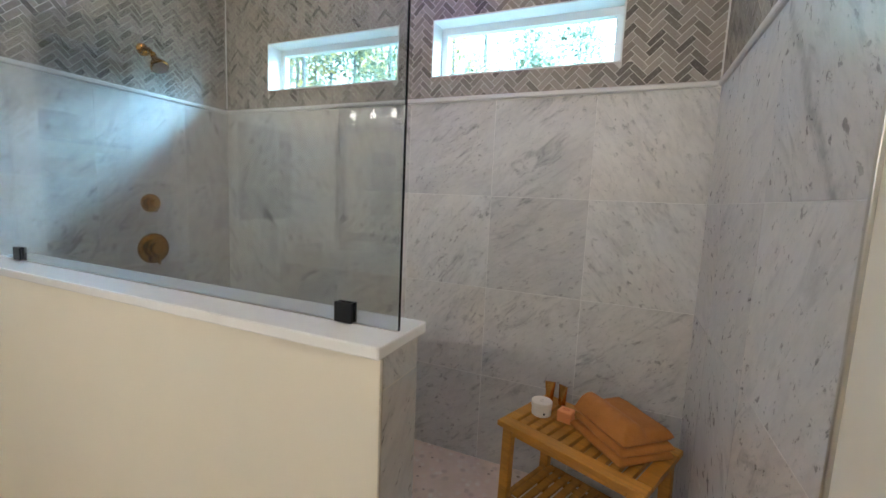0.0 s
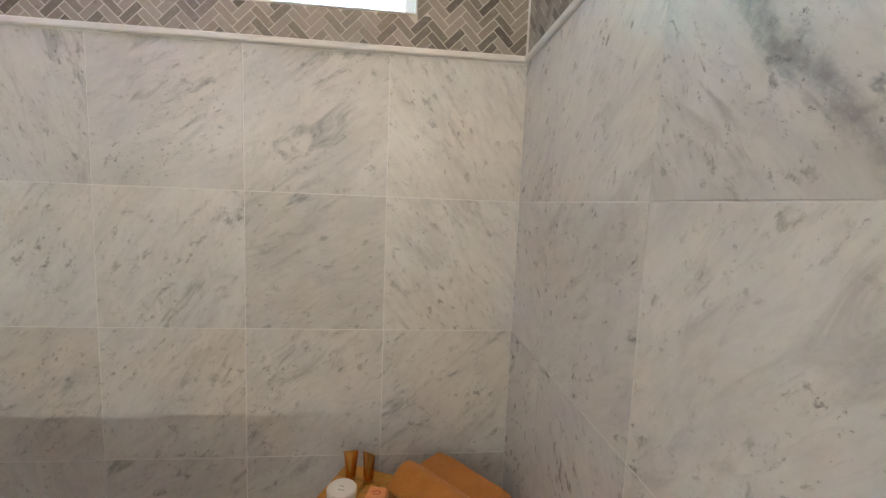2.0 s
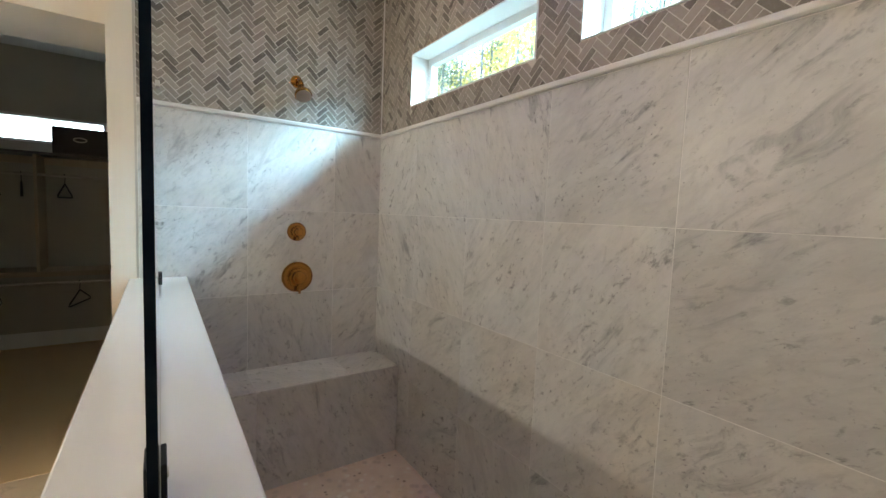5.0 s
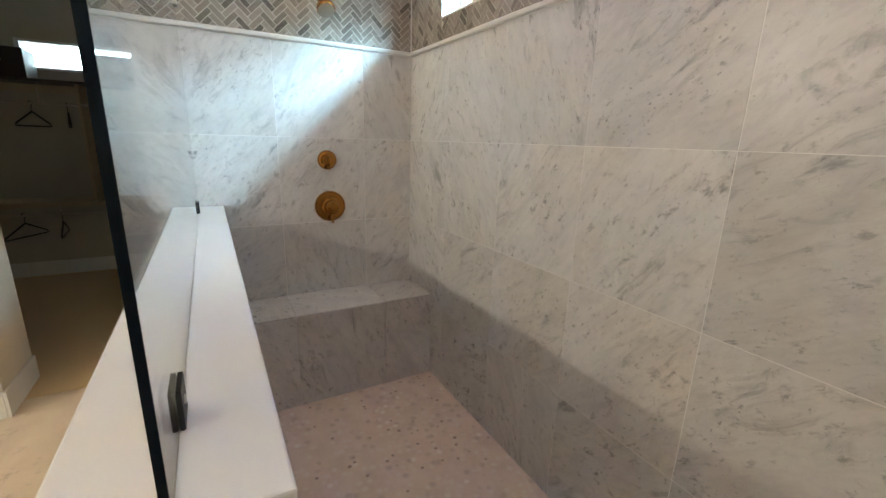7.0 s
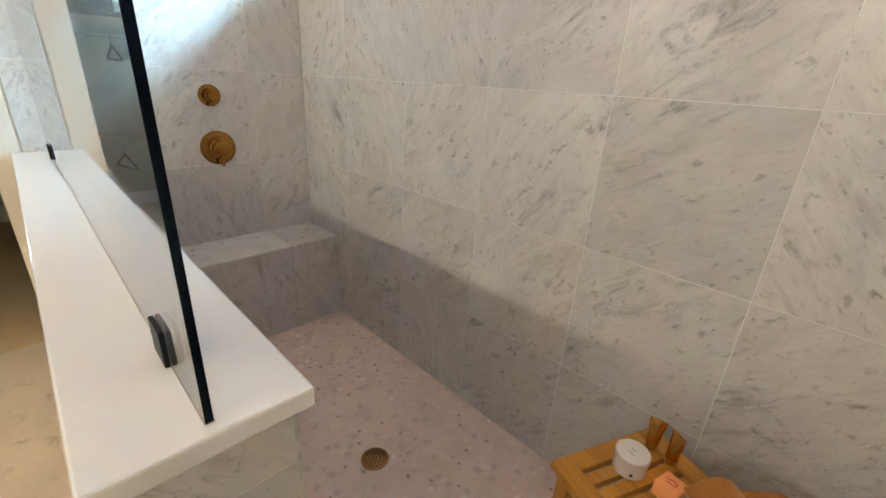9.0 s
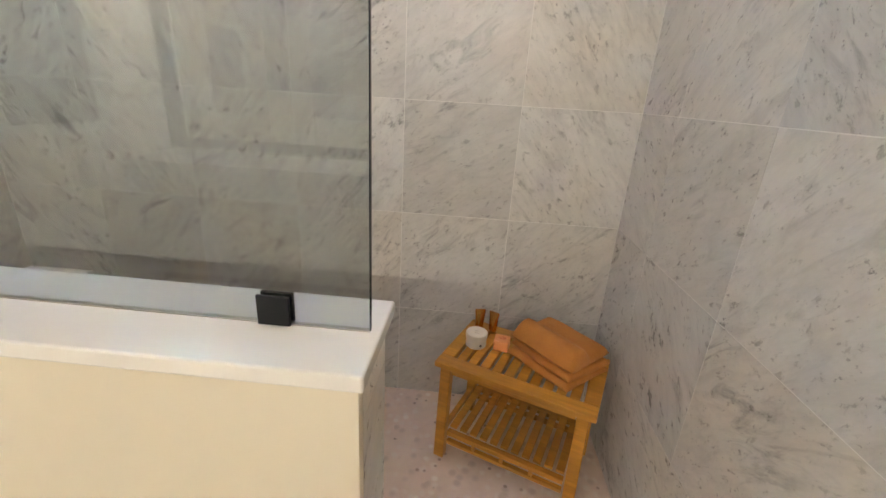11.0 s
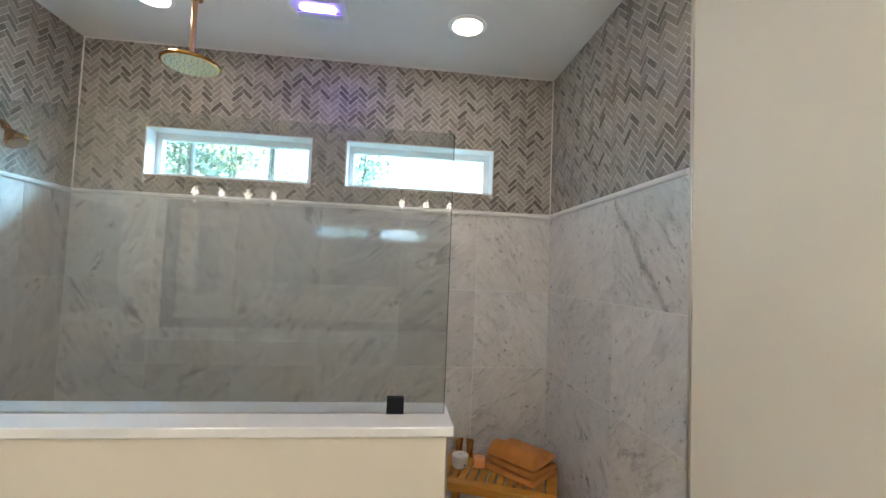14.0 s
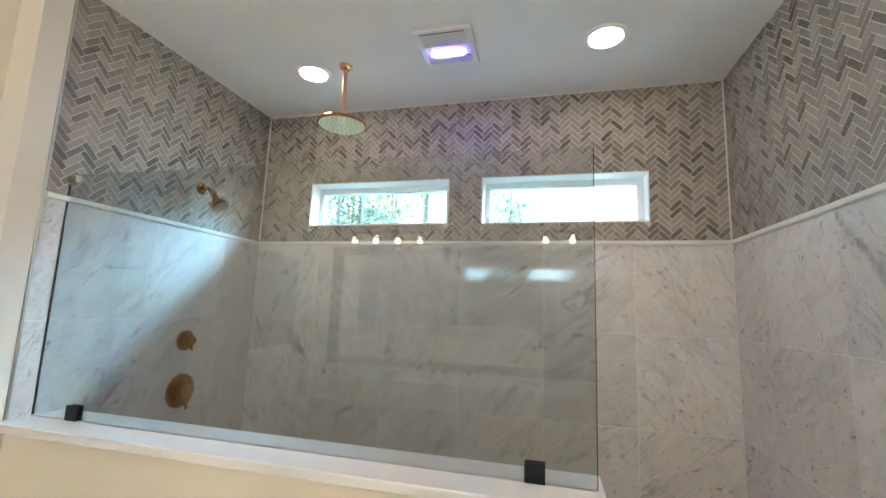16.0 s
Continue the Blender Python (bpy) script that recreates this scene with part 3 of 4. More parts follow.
# ---- brass fittings on the shower wall ----
def valve(y, z, radius, lever, label):
    v = thing("shower_valve", pose(XL, y, z), label, "valve")
    r = radius
    part("plate", lathe([(r, 0.0), (r, 0.004), (r * 0.965, 0.0085), (r * 0.93, 0.009), (r * 0.90, 0.0065), (r * 0.68, 0.0065), (r * 0.66, 0.011), (r * 0.60, 0.011)], 56, "x"), M_BRASS, v, smooth=True)
    part("collar", lathe([(r * 0.58, 0.0105), (r * 0.58, 0.026), (r * 0.55, 0.029), (r * 0.49, 0.030)], 48, "x"), M_BRASS, v, smooth=True)
    knob = part("knob", lathe([(r * 0.42, 0.0295), (r * 0.42, 0.052), (r * 0.39, 0.056), (r * 0.30, 0.0575)], 40, "x"), M_BRASS, v, smooth=True)
    part("lever", tube([(0.045, 0, -r * 0.30), (0.047, 0, -r * 0.6), (0.052, 0, -lever)], 0.0068), M_BRASS, knob, smooth=True)
    return v


valve(-0.497, 1.012, 0.086, 0.088, "large round aged-brass shower control with a lever")
valve(-0.504, 1.268, 0.052, 0.048, "small round aged-brass diverter with a lever")

arm = thing("wall_shower", pose(XL, -0.513, 2.083), "aged-brass wall shower head on a short bent arm", "shower head")
part("flange", lathe([(0.032, 0), (0.032, 0.004), (0.024, 0.010), (0.014, 0.014)], 32, "x"), M_BRASS, arm, smooth=True)
part("arm", tube([(0.0, 0, 0), (0.025, 0, 0.003), (0.05, 0, -0.002), (0.070, 0, -0.016), (0.084, 0, -0.033)], 0.0105), M_BRASS, arm, smooth=True)
head_pose = pose(0.084, 0, -0.033) @ Matrix.Rotation(radians(142), 4, "Y")
part("ball_joint", lathe([(0.008, -0.012), (0.016, -0.004), (0.016, 0.008), (0.012, 0.016)], 24), M_BRASS, arm, at=head_pose, smooth=True)
part("head", lathe([(0.013, 0.012), (0.017, 0.03), (0.034, 0.058), (0.043, 0.072), (0.044, 0.088), (0.040, 0.092)], 40), M_BRASS, arm, at=head_pose, smooth=True)
part("spray_face", lathe([(0.039, 0.0915), (0.039, 0.0935), (0.036, 0.0942)], 40), M_STEEL, arm, "grey nozzle face", head_pose, smooth=True)

RX, RY = -1.929, -0.491
rain = thing("rain_shower", pose(RX, RY, TOP), "round ceiling rain shower head on a rose-brass pipe", "shower head")
part("flange", lathe([(0.012, -0.022), (0.030, -0.016), (0.034, -0.006), (0.034, 0.0)], 32), M_COPPER, rain, smooth=True)
part("pipe", lathe([(0.0115, -0.2800), (0.0115, -0.02)], 20), M_COPPER, rain, smooth=True)
part("collar", lathe([(0.02, -0.3100), (0.022, -0.3000), (0.02, -0.2770), (0.013, -0.2730)], 24), M_COPPER, rain, smooth=True)
part("disc", lathe([(0.118, -0.3320), (0.125, -0.3300), (0.126, -0.3230), (0.120, -0.3160), (0.04, -0.3100), (0.02, -0.3080)], 56), M_BRASS, rain, smooth=True)
face = part("spray_face", lathe([(0.113, -0.3345), (0.117, -0.3315)], 56), material("pale_silicone", (0.66, 0.60, 0.34), 0.45), rain, "pale yellowish nozzle face")
nib = lathe([(0.0018, -0.0025), (0.003, 0.0)], 8)
nib_me = bpy.data.meshes.new("nozzle")
nib.to_mesh(nib_me)
nib.free()
nib_me.materials.append(material("nozzle_grey", (0.22, 0.21, 0.17), 0.6))
for ring, count in ((0.03, 8), (0.055, 14), (0.08, 20), (0.102, 26)):
    for k in range(count):
        a = 2 * math.pi * (k + 0.5 * (ring > 0.05)) / count
        nz = new("nozzle", nib_me)
        nz.parent, nz.matrix_basis = rain, pose(ring * math.cos(a), ring * math.sin(a), -0.3345)
part("centre_screw", lathe([(0.010, -0.3375), (0.012, -0.334)], 16), M_STEEL, rain)

drain = thing("floor_drain", pose(-1.363, -0.507, 0.0), "round brass floor drain with square holes", "drain")
part("grate", lathe([(0.054, 0.0), (0.054, 0.002), (0.051, 0.0035), (0.0, 0.0035)], 40), brass("drain_brass", (0.30, 0.165, 0.055), 0.4), drain, smooth=True)
# dark plates on the closed grate paint the shade in its square holes
hole_bm = box(-0.0035, 0.0035, -0.0035, 0.0035, 0.0034, 0.0042)
hole_me = bpy.data.meshes.new("hole")
hole_bm.to_mesh(hole_me)
hole_bm.free()
hole_me.materials.append(M_SHADOW_GAP)
for ring, count in ((0.008, 4), (0.022, 10), (0.037, 16)):
    for k in range(count):
        a = 2 * math.pi * k / count
        h = new("hole", hole_me)
        h.parent, h.matrix_basis = drain, pose(ring * math.cos(a), ring * math.sin(a), 0, 0, 0, math.degrees(a))

# ---- ceiling fittings ----
M_DISC = glowing("lamp_lens", (1.0, 0.84, 0.64), DOWNLIGHT_GLOW)


def downlight(x, y):
    d = thing("downlight", pose(x, y, TOP), "round white recessed ceiling light, switched on", "ceiling light", "recessed ceiling lights")
    part("trim_ring", lathe([(0.096, 0.0), (0.095, -0.004), (0.088, -0.008), (0.077, -0.009), (0.073, -0.004), (0.073, 0.0)], 48), M_WHITE, d, smooth=True)
    part("lens", lathe([(0.072, -0.001), (0.072, -0.004), (0.0705, -0.005)], 48), M_DISC, d, "glowing warm white lens")
    beam = new("lamp_beam", bpy.data.lights.new("lamp_beam", "SPOT"))
    beam.data.energy, beam.data.color, beam.data.shadow_soft_size = DOWNLIGHT_BEAM, (1.0, 0.76, 0.52), 0.07
    beam.data.spot_size, beam.data.spot_blend = radians(118), 1.0
    beam.parent, beam.matrix_basis = d, pose(0, 0, -0.012)
    return d


downlight(-2.14, -0.458)
downlight(-0.642, -0.486)

vent = thing("exhaust_fan", pose(-1.365, -0.553, TOP), "square white exhaust fan with a violet light bar", "exhaust fan")
part("cover", box(-0.135, 0.135, -0.14, 0.14, -0.016, 0.0, 0.005), M_WHITE, vent)
for y0, n in ((-0.125, 9), (0.055, 5)):
    # flat dark plate on the cover, painted shade for the open slots
    part("recess", box(-0.105, 0.105, y0, y0 + 0.0105 * n, -0.0175, -0.0155), material("vent_dark", (0.10, 0.10, 0.11), 0.7), vent, "dark plate that paints the shade between the slats")
    for k in range(n):
        part("slat", box(-0.105, 0.105, y0 + 0.0105 * k + 0.005, y0 + 0.0105 * k + 0.0098, -0.0205, -0.0172), M_WHITE, vent)
light_bar = lathe([(0.022, 0.0), (0.022, -0.008), (0.018, -0.011)], 24)
for v in light_bar.verts:
    v.co.x += 0.062 if v.co.x > 0.0001 else (-0.062 if v.co.x < -0.0001 else 0)
part("light_bar", light_bar, glowing("violet_lamp", (0.18, 0.10, 1.0), 55.0), vent, "glowing violet light bar", pose(0, 0.022, -0.0155))

# ---- teak stool and what lies on it ----
STOOL = pose(-0.368, -0.335, 0.0, 0, 0, -22.4)
stool = thing("shower_stool", STOOL, "slatted teak shower stool with a lower shelf", "stool")
SW, SD, SH = 0.296, 0.187, 0.465
for y0, y1 in ((-SD, -SD + 0.062), (SD - 0.062, SD)):
    part("top_rail", box(-SW, SW, y0, y1, SH - 0.024, SH, 0.004), M_TEAK, stool)
for x0, x1 in ((-SW, -SW + 0.052), (SW - 0.052, SW)):
    part("end_rail", box(x0, x1, -SD + 0.0625, SD - 0.0625, SH - 0.024, SH, 0.003), M_TEAK, stool)
gap, count = 0.0135, 10
for k in range(count):
    x = -SW + 0.052 + gap + k * (2 * (SW - 0.052) - gap) / count
    wd = (2 * (SW - 0.052) - gap) / count - gap
    part("slat", box(x, x + wd, -SD + 0.0625, SD - 0.0625, SH - 0.022, SH - 0.001, 0.002), M_TEAK, stool)
for sx in (-1, 1):
    for sy in (-1, 1):
        leg = box(-0.021, 0.021, -0.017, 0.017, 0.0, SH - 0.0245, 0.003)
        for v in leg.verts:
            if v.co.z < 0.1:
                v.co.x += sx * 0.008
        part("leg", leg, M_TEAK, stool, at=pose(sx * (SW - 0.042), sy * (SD - 0.03), 0))
for sy in (-1, 1):
    y = sy * (SD - 0.03)
    part("apron", box(-SW + 0.0645, SW - 0.0645, y - 0.010, y + 0.010, SH - 0.052, SH - 0.0245, 0.002), M_TEAK, stool)
    part("stretcher", box(-SW + 0.064, SW - 0.064, y - 0.010, y + 0.010, 0.078, 0.094, 0.002), M_TEAK, stool)
    part("stretcher", box(-SW + 0.064, SW - 0.064, y - 0.012, y + 0.012, 0.122, 0.142, 0.002), M_TEAK, stool)
    for k in range(1, 4):
        x = -SW + 0.064 + k * (2 * SW - 0.128) / 4
        part("spacer", box(x - 0.007, x + 0.007, y - 0.008, y + 0.008, 0.0945, 0.1215), M_TEAK, stool)
for sx in (-1, 1):
    x = sx * (SW - 0.042)
    part("side_stretcher", box(x - 0.010, x + 0.010, -SD + 0.048, SD - 0.048, 0.122, 0.142, 0.002), M_TEAK, stool)
for k in range(11):
    x = -SW + 0.066 + k * (2 * SW - 0.132 - 0.030) / 10
    part("shelf_slat", box(x, x + 0.030, -SD + 0.045, SD - 0.045, 0.1425, 0.154, 0.002), M_TEAK, stool)


def folded_towel(m, length, width, thick, roll, seed, label):
    """A towel folded over: a soft slab, round at its folds; roll: height of the thick roll along its first long edge."""
    bm = bmesh.new()
    nx, ny = 44, 40
    grid = {}
    for side in (0, 1):
        for i in range(nx + 1):
            for j in range(ny + 1):
                u, v = 0.5 - 0.5 * math.cos(math.pi * i / nx), 0.5 - 0.5 * math.cos(math.pi * j / ny)
                x, y = (u - 0.5) * length, (v - 0.5) * width
                end = min(u, 1 - u) * length
                rx = math.sqrt(max(0.0, 1 - (1 - min(1, end / (thick * 0.45))) ** 2))
                top = thick
                if roll:
                    k = min(1.0, abs(v - 0.25) / 0.25)
                    top = max(roll * math.sqrt(1 - k * k), thick * (0.86 + 0.14 * v) * min(1.0, v / 0.1))
                ry = math.sqrt(max(0.0, 1 - (1 - min(1, min(v, 1 - v) * width / (thick * 0.5))) ** 2))
                wav = 0.004 * noise.noise(Vector((x * 10 + seed, y * 10, seed))) + 0.0016 * noise.noise(Vector((x * 34, y * 34 + seed, 2.0)))
                mid = thick * 0.42
                if side:
                    z = mid + (top - mid) * rx * ry + wav * rx * ry
                else:
                    z = mid * (1 - rx * ry)
                z -= 0.002 * max(0.0, abs(u - 0.5) - 0.3) * 10 * (1 if side else 0)
                bend = 0.004 * noise.noise(Vector((seed, y * 9, x * 5)))
                grid[side, i, j] = bm.verts.new((x + bend, y + 0.004 * noise.noise(Vector((x * 8, seed, 1.5))), z))
    for side in (0, 1):
        for i in range(nx):
            for j in range(ny):
                q = [grid[side, i, j], grid[side, i + 1, j], grid[side, i + 1, j + 1], grid[side, i, j + 1]]
                bm.faces.new(q if side else q[::-1])
    bmesh.ops.remove_doubles(bm, verts=bm.verts, dist=0.0003)
    ob = part("folded_towel", bm, M_TOWEL, None, smooth=True, at=m)
    return tagged(ob, label, "towel", "towels stacked on the stool")


TOWEL = pose(-0.248, -0.330, SH, 0, 0, -50)
folded_towel(TOWEL @ pose(0, -0.004, 0.0, 0, 0, 1), 0.295, 0.235, 0.034, 0.0, 1.0, "orange terry towel folded at the bottom of the stack")
folded_towel(TOWEL @ pose(0.004, 0.003, 0.0335, 0, 0, -2), 0.285, 0.225, 0.034, 0.0, 5.0, "orange terry towel folded in the middle of the stack")
folded_towel(TOWEL @ pose(-0.002, 0.0, 0.067, 0, 0, 2), 0.285, 0.225, 0.046, 0.084, 9.0, "orange terry towel with a thick roll, top of the stack")

jar = thing("cream_jar", pose(-0.558, -0.258, SH), "round white cosmetic jar with a flat lid", "jar")
M_JAR = painted("white_plastic", (0.74, 0.70, 0.64), 0.35)
part("body", lathe([(0.038, 0.0), (0.041, 0.003), (0.041, 0.036), (0.039, 0.038)], 40), M_JAR, jar, smooth=True)
part("lid", lathe([(0.0425, 0.0385), (0.0435, 0.041), (0.0435, 0.058), (0.041, 0.061), (0.03, 0.0618)], 40), M_JAR, jar, "white flat screw lid", smooth=True)
part("label_dot", lathe([(0.0045, 0.0), (0.0045, 0.0006)], 12, "y"), M_BLACK, jar, "small dark printed dot", pose(0.018, -0.0372, 0.018, 0, 0, 205))
for k, (u, wid) in enumerate(((-0.012, 0.02), (0.004, 0.014))):
    part("label_line", box(-wid / 2, wid / 2, -0.0018, 0.0018, 0.0616, 0.0622), material("print_grey", (0.42, 0.38, 0.33), 0.6), jar, "printed line", pose(0.0, u, 0, 0, 0, -20))

soap = thing("soap_box", pose(-0.455, -0.268, SH, 0, 0, -14), "small orange wrapped soap box with a red ornament", "soap")
part("body", box(-0.03, 0.03, -0.029, 0.029, 0.0, 0.048, 0.006), painted("orange_wrap", (0.85, 0.34, 0.12), 0.45), soap)
M_RED = material("red_print", (0.60, 0.10, 0.03), 0.5)
for x, y, a, l in ((-0.008, 0.004, 30, 0.018), (0.006, 0.006, -25, 0.015), (0.0, -0.006, 5, 0.02), (0.010, -0.003, 60, 0.010)):
    part("ornament", box(-l / 2, l / 2, -0.002, 0.002, 0.0478, 0.0484), M_RED, soap, at=pose(x, y, 0, 0, 0, a))


def cream_tube(m, label):
    t = thing("cream_tube", m, label, "tube", "cream tubes on the stool")
    bm = bmesh.new()
    rings = []
    for h, rx, ry in ((0.012, 0.0155, 0.0155), (0.016, 0.0165, 0.0165), (0.05, 0.019, 0.011), (0.086, 0.0225, 0.003), (0.098, 0.023, 0.0012)):
        rings.append([bm.verts.new((rx * math.cos(2 * math.pi * k / 24), ry * math.sin(2 * math.pi * k / 24), h)) for k in range(24)])
    for a, b in zip(rings, rings[1:]):
        for k in range(24):
            bm.faces.new((a[k], a[(k + 1) % 24], b[(k + 1) % 24], b[k]))
    bm.faces.new(rings[0][::-1])
    bm.faces.new(rings[-1])
    part("body", bm, brass("gold_foil", (0.66, 0.36, 0.10), 0.22), t, smooth=True)
    part("cap", lathe([(0.0155, 0.0), (0.0165, 0.001), (0.0165, 0.0115), (0.015, 0.012)], 24), brass("gold_cap", (0.45, 0.22, 0.06), 0.3), t, "brown gold cap", smooth=True)
    return t


cream_tube(pose(-0.545, -0.135, SH, 0, 0, 8), "shiny golden cream tube standing on its cap")
cream_tube(pose(-0.487, -0.150, SH, 0, 0, -30), "shiny golden cream tube standing on its cap")

# ---- vanity side of the bathroom ----
vanity = thing("vanity_cabinet", pose(-1.43, VAN_Y, 0), "white painted double vanity cabinet with panel doors", "cabinet")
M_CAB = painted("cabinet_white", (0.70, 0.69, 0.66), 0.4)
part("body", box(-1.535, 1.42, 0.005, 0.53, 0.09, 0.865), M_CAB, vanity)
part("toe_kick", box(-1.42, 1.41, 0.005, 0.46, 0.0, 0.0895), M_FRAME_DARK, vanity)
for k in range(6):
    x = -1.40 + k * 0.47
    door = part("door", box(x, x + 0.455, 0.5305, 0.55, 0.11, 0.85, 0.003), M_CAB, vanity)
    part("panel", box(x + 0.06, x + 0.395, 0.5505, 0.556, 0.17, 0.79, 0.002), M_CAB, door)
    part("handle", tube([(x + (0.42 if k % 2 == 0 else 0.035), 0.575, 0.62), (x + (0.42 if k % 2 == 0 else 0.035), 0.575, 0.74)], 0.006), M_BRASS, door)
tagged(part("countertop", box(VAN_X + 0.002, -0.012, VAN_Y + 0.002, VAN_Y + 0.57, 0.866, 0.90, 0.003), M_QUARTZ), "white quartz vanity counter", "countertop")

mirror = thing("vanity_mirror", pose(-1.51, VAN_Y, 1.475), "wide wall mirror in a broad dark wooden frame", "mirror")
MW, MH = 1.455, 0.555
for q in ((-MW, MW, 0.002, 0.03, -MH, -MH + 0.075), (-MW, MW, 0.002, 0.03, MH - 0.07, MH), (-MW, -MW + 0.115, 0.002, 0.03, -MH + 0.0755, MH - 0.0705), (MW - 0.115, MW, 0.002, 0.03, -MH + 0.0755, MH - 0.0705)):
    part("frame", box(*q, 0.004), M_FRAME_DARK, mirror)
part("glass", box(-MW + 0.115, MW - 0.115, 0.004, 0.018, -MH + 0.075, MH - 0.07), M_MIRROR, mirror, "silvered mirror glass")

M_BULB = glowing("bulb_glow", (1.0, 0.885, 0.73), BULB_GLOW)
M_SHADE = glass("seeded_shade", (0.98, 0.98, 0.97))
M_SHADE.node_tree.nodes["Principled BSDF"].inputs["Roughness"].default_value = 0.06


def vanity_light(x):
    v = thing("vanity_light", pose(x, VAN_Y, 2.17), "four-bulb black bar light with clear glass shades, switched on", "wall light", "vanity lights")
    part("back_plate", box(-0.08, 0.08, 0.001, 0.02, -0.05, 0.05, 0.003), M_BLACK, v)
    part("bar", box(-0.37, 0.37, 0.095, 0.12, -0.012, 0.012, 0.002), M_BLACK, v)
    part("stem", box(-0.012, 0.012, 0.0205, 0.0945, -0.012, 0.012), M_BLACK, v)
    for k in range(4):
        bx = -0.33 + 0.22 * k
        socket = part("socket", lathe([(0.018, -0.05), (0.02, -0.012)], 20), M_BLACK, v, at=pose(bx, 0.1075, 0))
        shade = part("shade", lathe([(0.060, -0.165), (0.062, -0.165), (0.062, -0.045), (0.03, -0.03)], 32), M_SHADE, v, "clear glass shade", pose(bx, 0.1075, 0), smooth=True)
        shade.visible_shadow = False
        part("bulb", lathe([(0.004, -0.112), (0.014, -0.104), (0.019, -0.09), (0.017, -0.075), (0.011, -0.058), (0.010, -0.0505)], 20), M_BULB, v, "glowing warm bulb", pose(bx, 0.1075, 0), smooth=True)
    return v


vanity_light(-2.378)
vanity_light(-0.58)

picture = thing("wall_picture", pose(VAN_X, -2.825, 1.50), "pale abstract picture in a white frame", "picture")
for w0, w1, depth in ((0.0, 0.03, 0.03), (0.0305, 0.058, 0.018)):
    for q in ((-0.33 + w0, 0.33 - w0, -0.42 + w0, -0.42 + w1), (-0.33 + w0, 0.33 - w0, 0.42 - w1, 0.42 - w0),
              (-0.33 + w0, -0.33 + w1, -0.42 + w1 + 0.0005, 0.42 - w1 - 0.0005), (0.33 - w1, 0.33 - w0, -0.42 + w1 + 0.0005, 0.42 - w1 - 0.0005)):
        part("frame", box(0.001, depth, *q, 0.003), M_WHITE, picture)
part("sheet", box(0.001, 0.010, -0.272, 0.272, -0.362, 0.362), painted("pale_art", (0.17, 0.165, 0.155), 0.5), picture)

# ---- closet seen through the opening ----
M_SHELF = painted("shelf_wood", (0.50, 0.42, 0.30), 0.5)
M_HANG = painted("dark_hanger", (0.02, 0.02, 0.02), 0.5)
for z, label in ((1.795, "upper closet shelf on the dark wall"), (0.755, "lower closet shelf on the dark wall")):
    sh = thing("closet_shelf", pose(CLOSET_X, -2.3, z), label, "shelf", "closet shelves")
    part("board", box(0.001, 0.35, -1.3, 1.3, -0.022, 0.0, 0.002), M_SHELF if z < 1 else M_FRAME_DARK, sh)
    part("cleat", box(0.001, 0.02, -1.3, 1.3, -0.09, -0.0225), M_SHELF, sh)
rods = {}
for z in (1.60, 0.64):
    rod = thing("closet_rod", pose(CLOSET_X + 0.29, -2.3, z), "thin metal clothes rod under the shelf", "clothes rod", "closet rods")
    part("bar", tube([(0, -1.28, 0), (0, 1.28, 0)], 0.012), M_STEEL, rod)
    for y in (-1.28, 0.0, 1.28):
        part("bracket", box(-0.008, 0.008, y - 0.006, y + 0.006, 0.0, 0.125 if z > 1 else 0.09), M_STEEL, rod)
divider = tagged(part("closet_divider", box(CLOSET_X + 0.001, CLOSET_X + 0.34, -2.035, -2.015, 0.7555, 1.772), M_SHELF), "upright shelf divider board in the closet", "panel")


def hanger(m):
    h = thing("clothes_hanger", m, "empty dark plastic clothes hanger", "hanger", "hangers on the rods")
    part("frame", tube([(0, 0, -0.07), (0, 0.19, -0.17), (0, 0.20, -0.185), (0, 0.18, -0.19), (0, -0.18, -0.19), (0, -0.20, -0.185), (0, -0.19, -0.17), (0, 0, -0.07)], 0.007, 8), M_HANG, h)
    part("hook", tube([(0, 0, -0.07), (0, 0, -0.03), (0, 0.016, -0.012), (0, 0.018, 0.004), (0, 0.008, 0.0165), (0, -0.008, 0.0165), (0, -0.017, 0.006)], 0.003, 8), M_HANG, h)
    return h


first = hanger(pose(CLOSET_X + 0.29, -2.36, 1.60, 0, 0, 70))
for y, z, a in ((-2.12, 1.60, 100), (-1.84, 1.60, 84), (-2.56, 0.64, 60), (-2.30, 0.64, 95), (-1.76, 0.64, 75)):
    copy_thing(first, pose(CLOSET_X + 0.29, y, z, 0, 0, a))

bin_box = thing("storage_box", pose(CLOSET_X + 0.19, -2.52, 1.795), "dark brown storage box with a metal handle ring", "storage box")
part("body", box(-0.15, 0.15, -0.19, 0.19, 0.0, 0.235, 0.006), painted("dark_box", (0.035, 0.025, 0.022), 0.6), bin_box)
pts = [(0.153, 0.045 * math.cos(a), 0.13 + 0.018 * math.sin(a)) for a in [2 * math.pi * k / 24 for k in range(25)]]
part("handle", tube(pts, 0.005, 8), M_STEEL, bin_box, "oval metal handle")
bin2 = copy_thing(bin_box, pose(CLOSET_X + 0.19, -1.72, 1.795))

# ---- outdoors ----
setting("ground", box(-60, 60, -60, 60, -0.75, -0.55), Nodes(material("grass_ground", (0.10, 0.11, 0.04), 0.9)).mat, "grassy ground outside the house", "ground")
# eave out of view, sized and lengthened to cut the steep sky light
tagged(part("roof_eave", box(-6.3, 6.0, 0.16, 0.85, 2.86, 3.03), M_WHITE), "unseen white boxed roof eave that limits the windows' light", "eave")["kind"] = "structure"
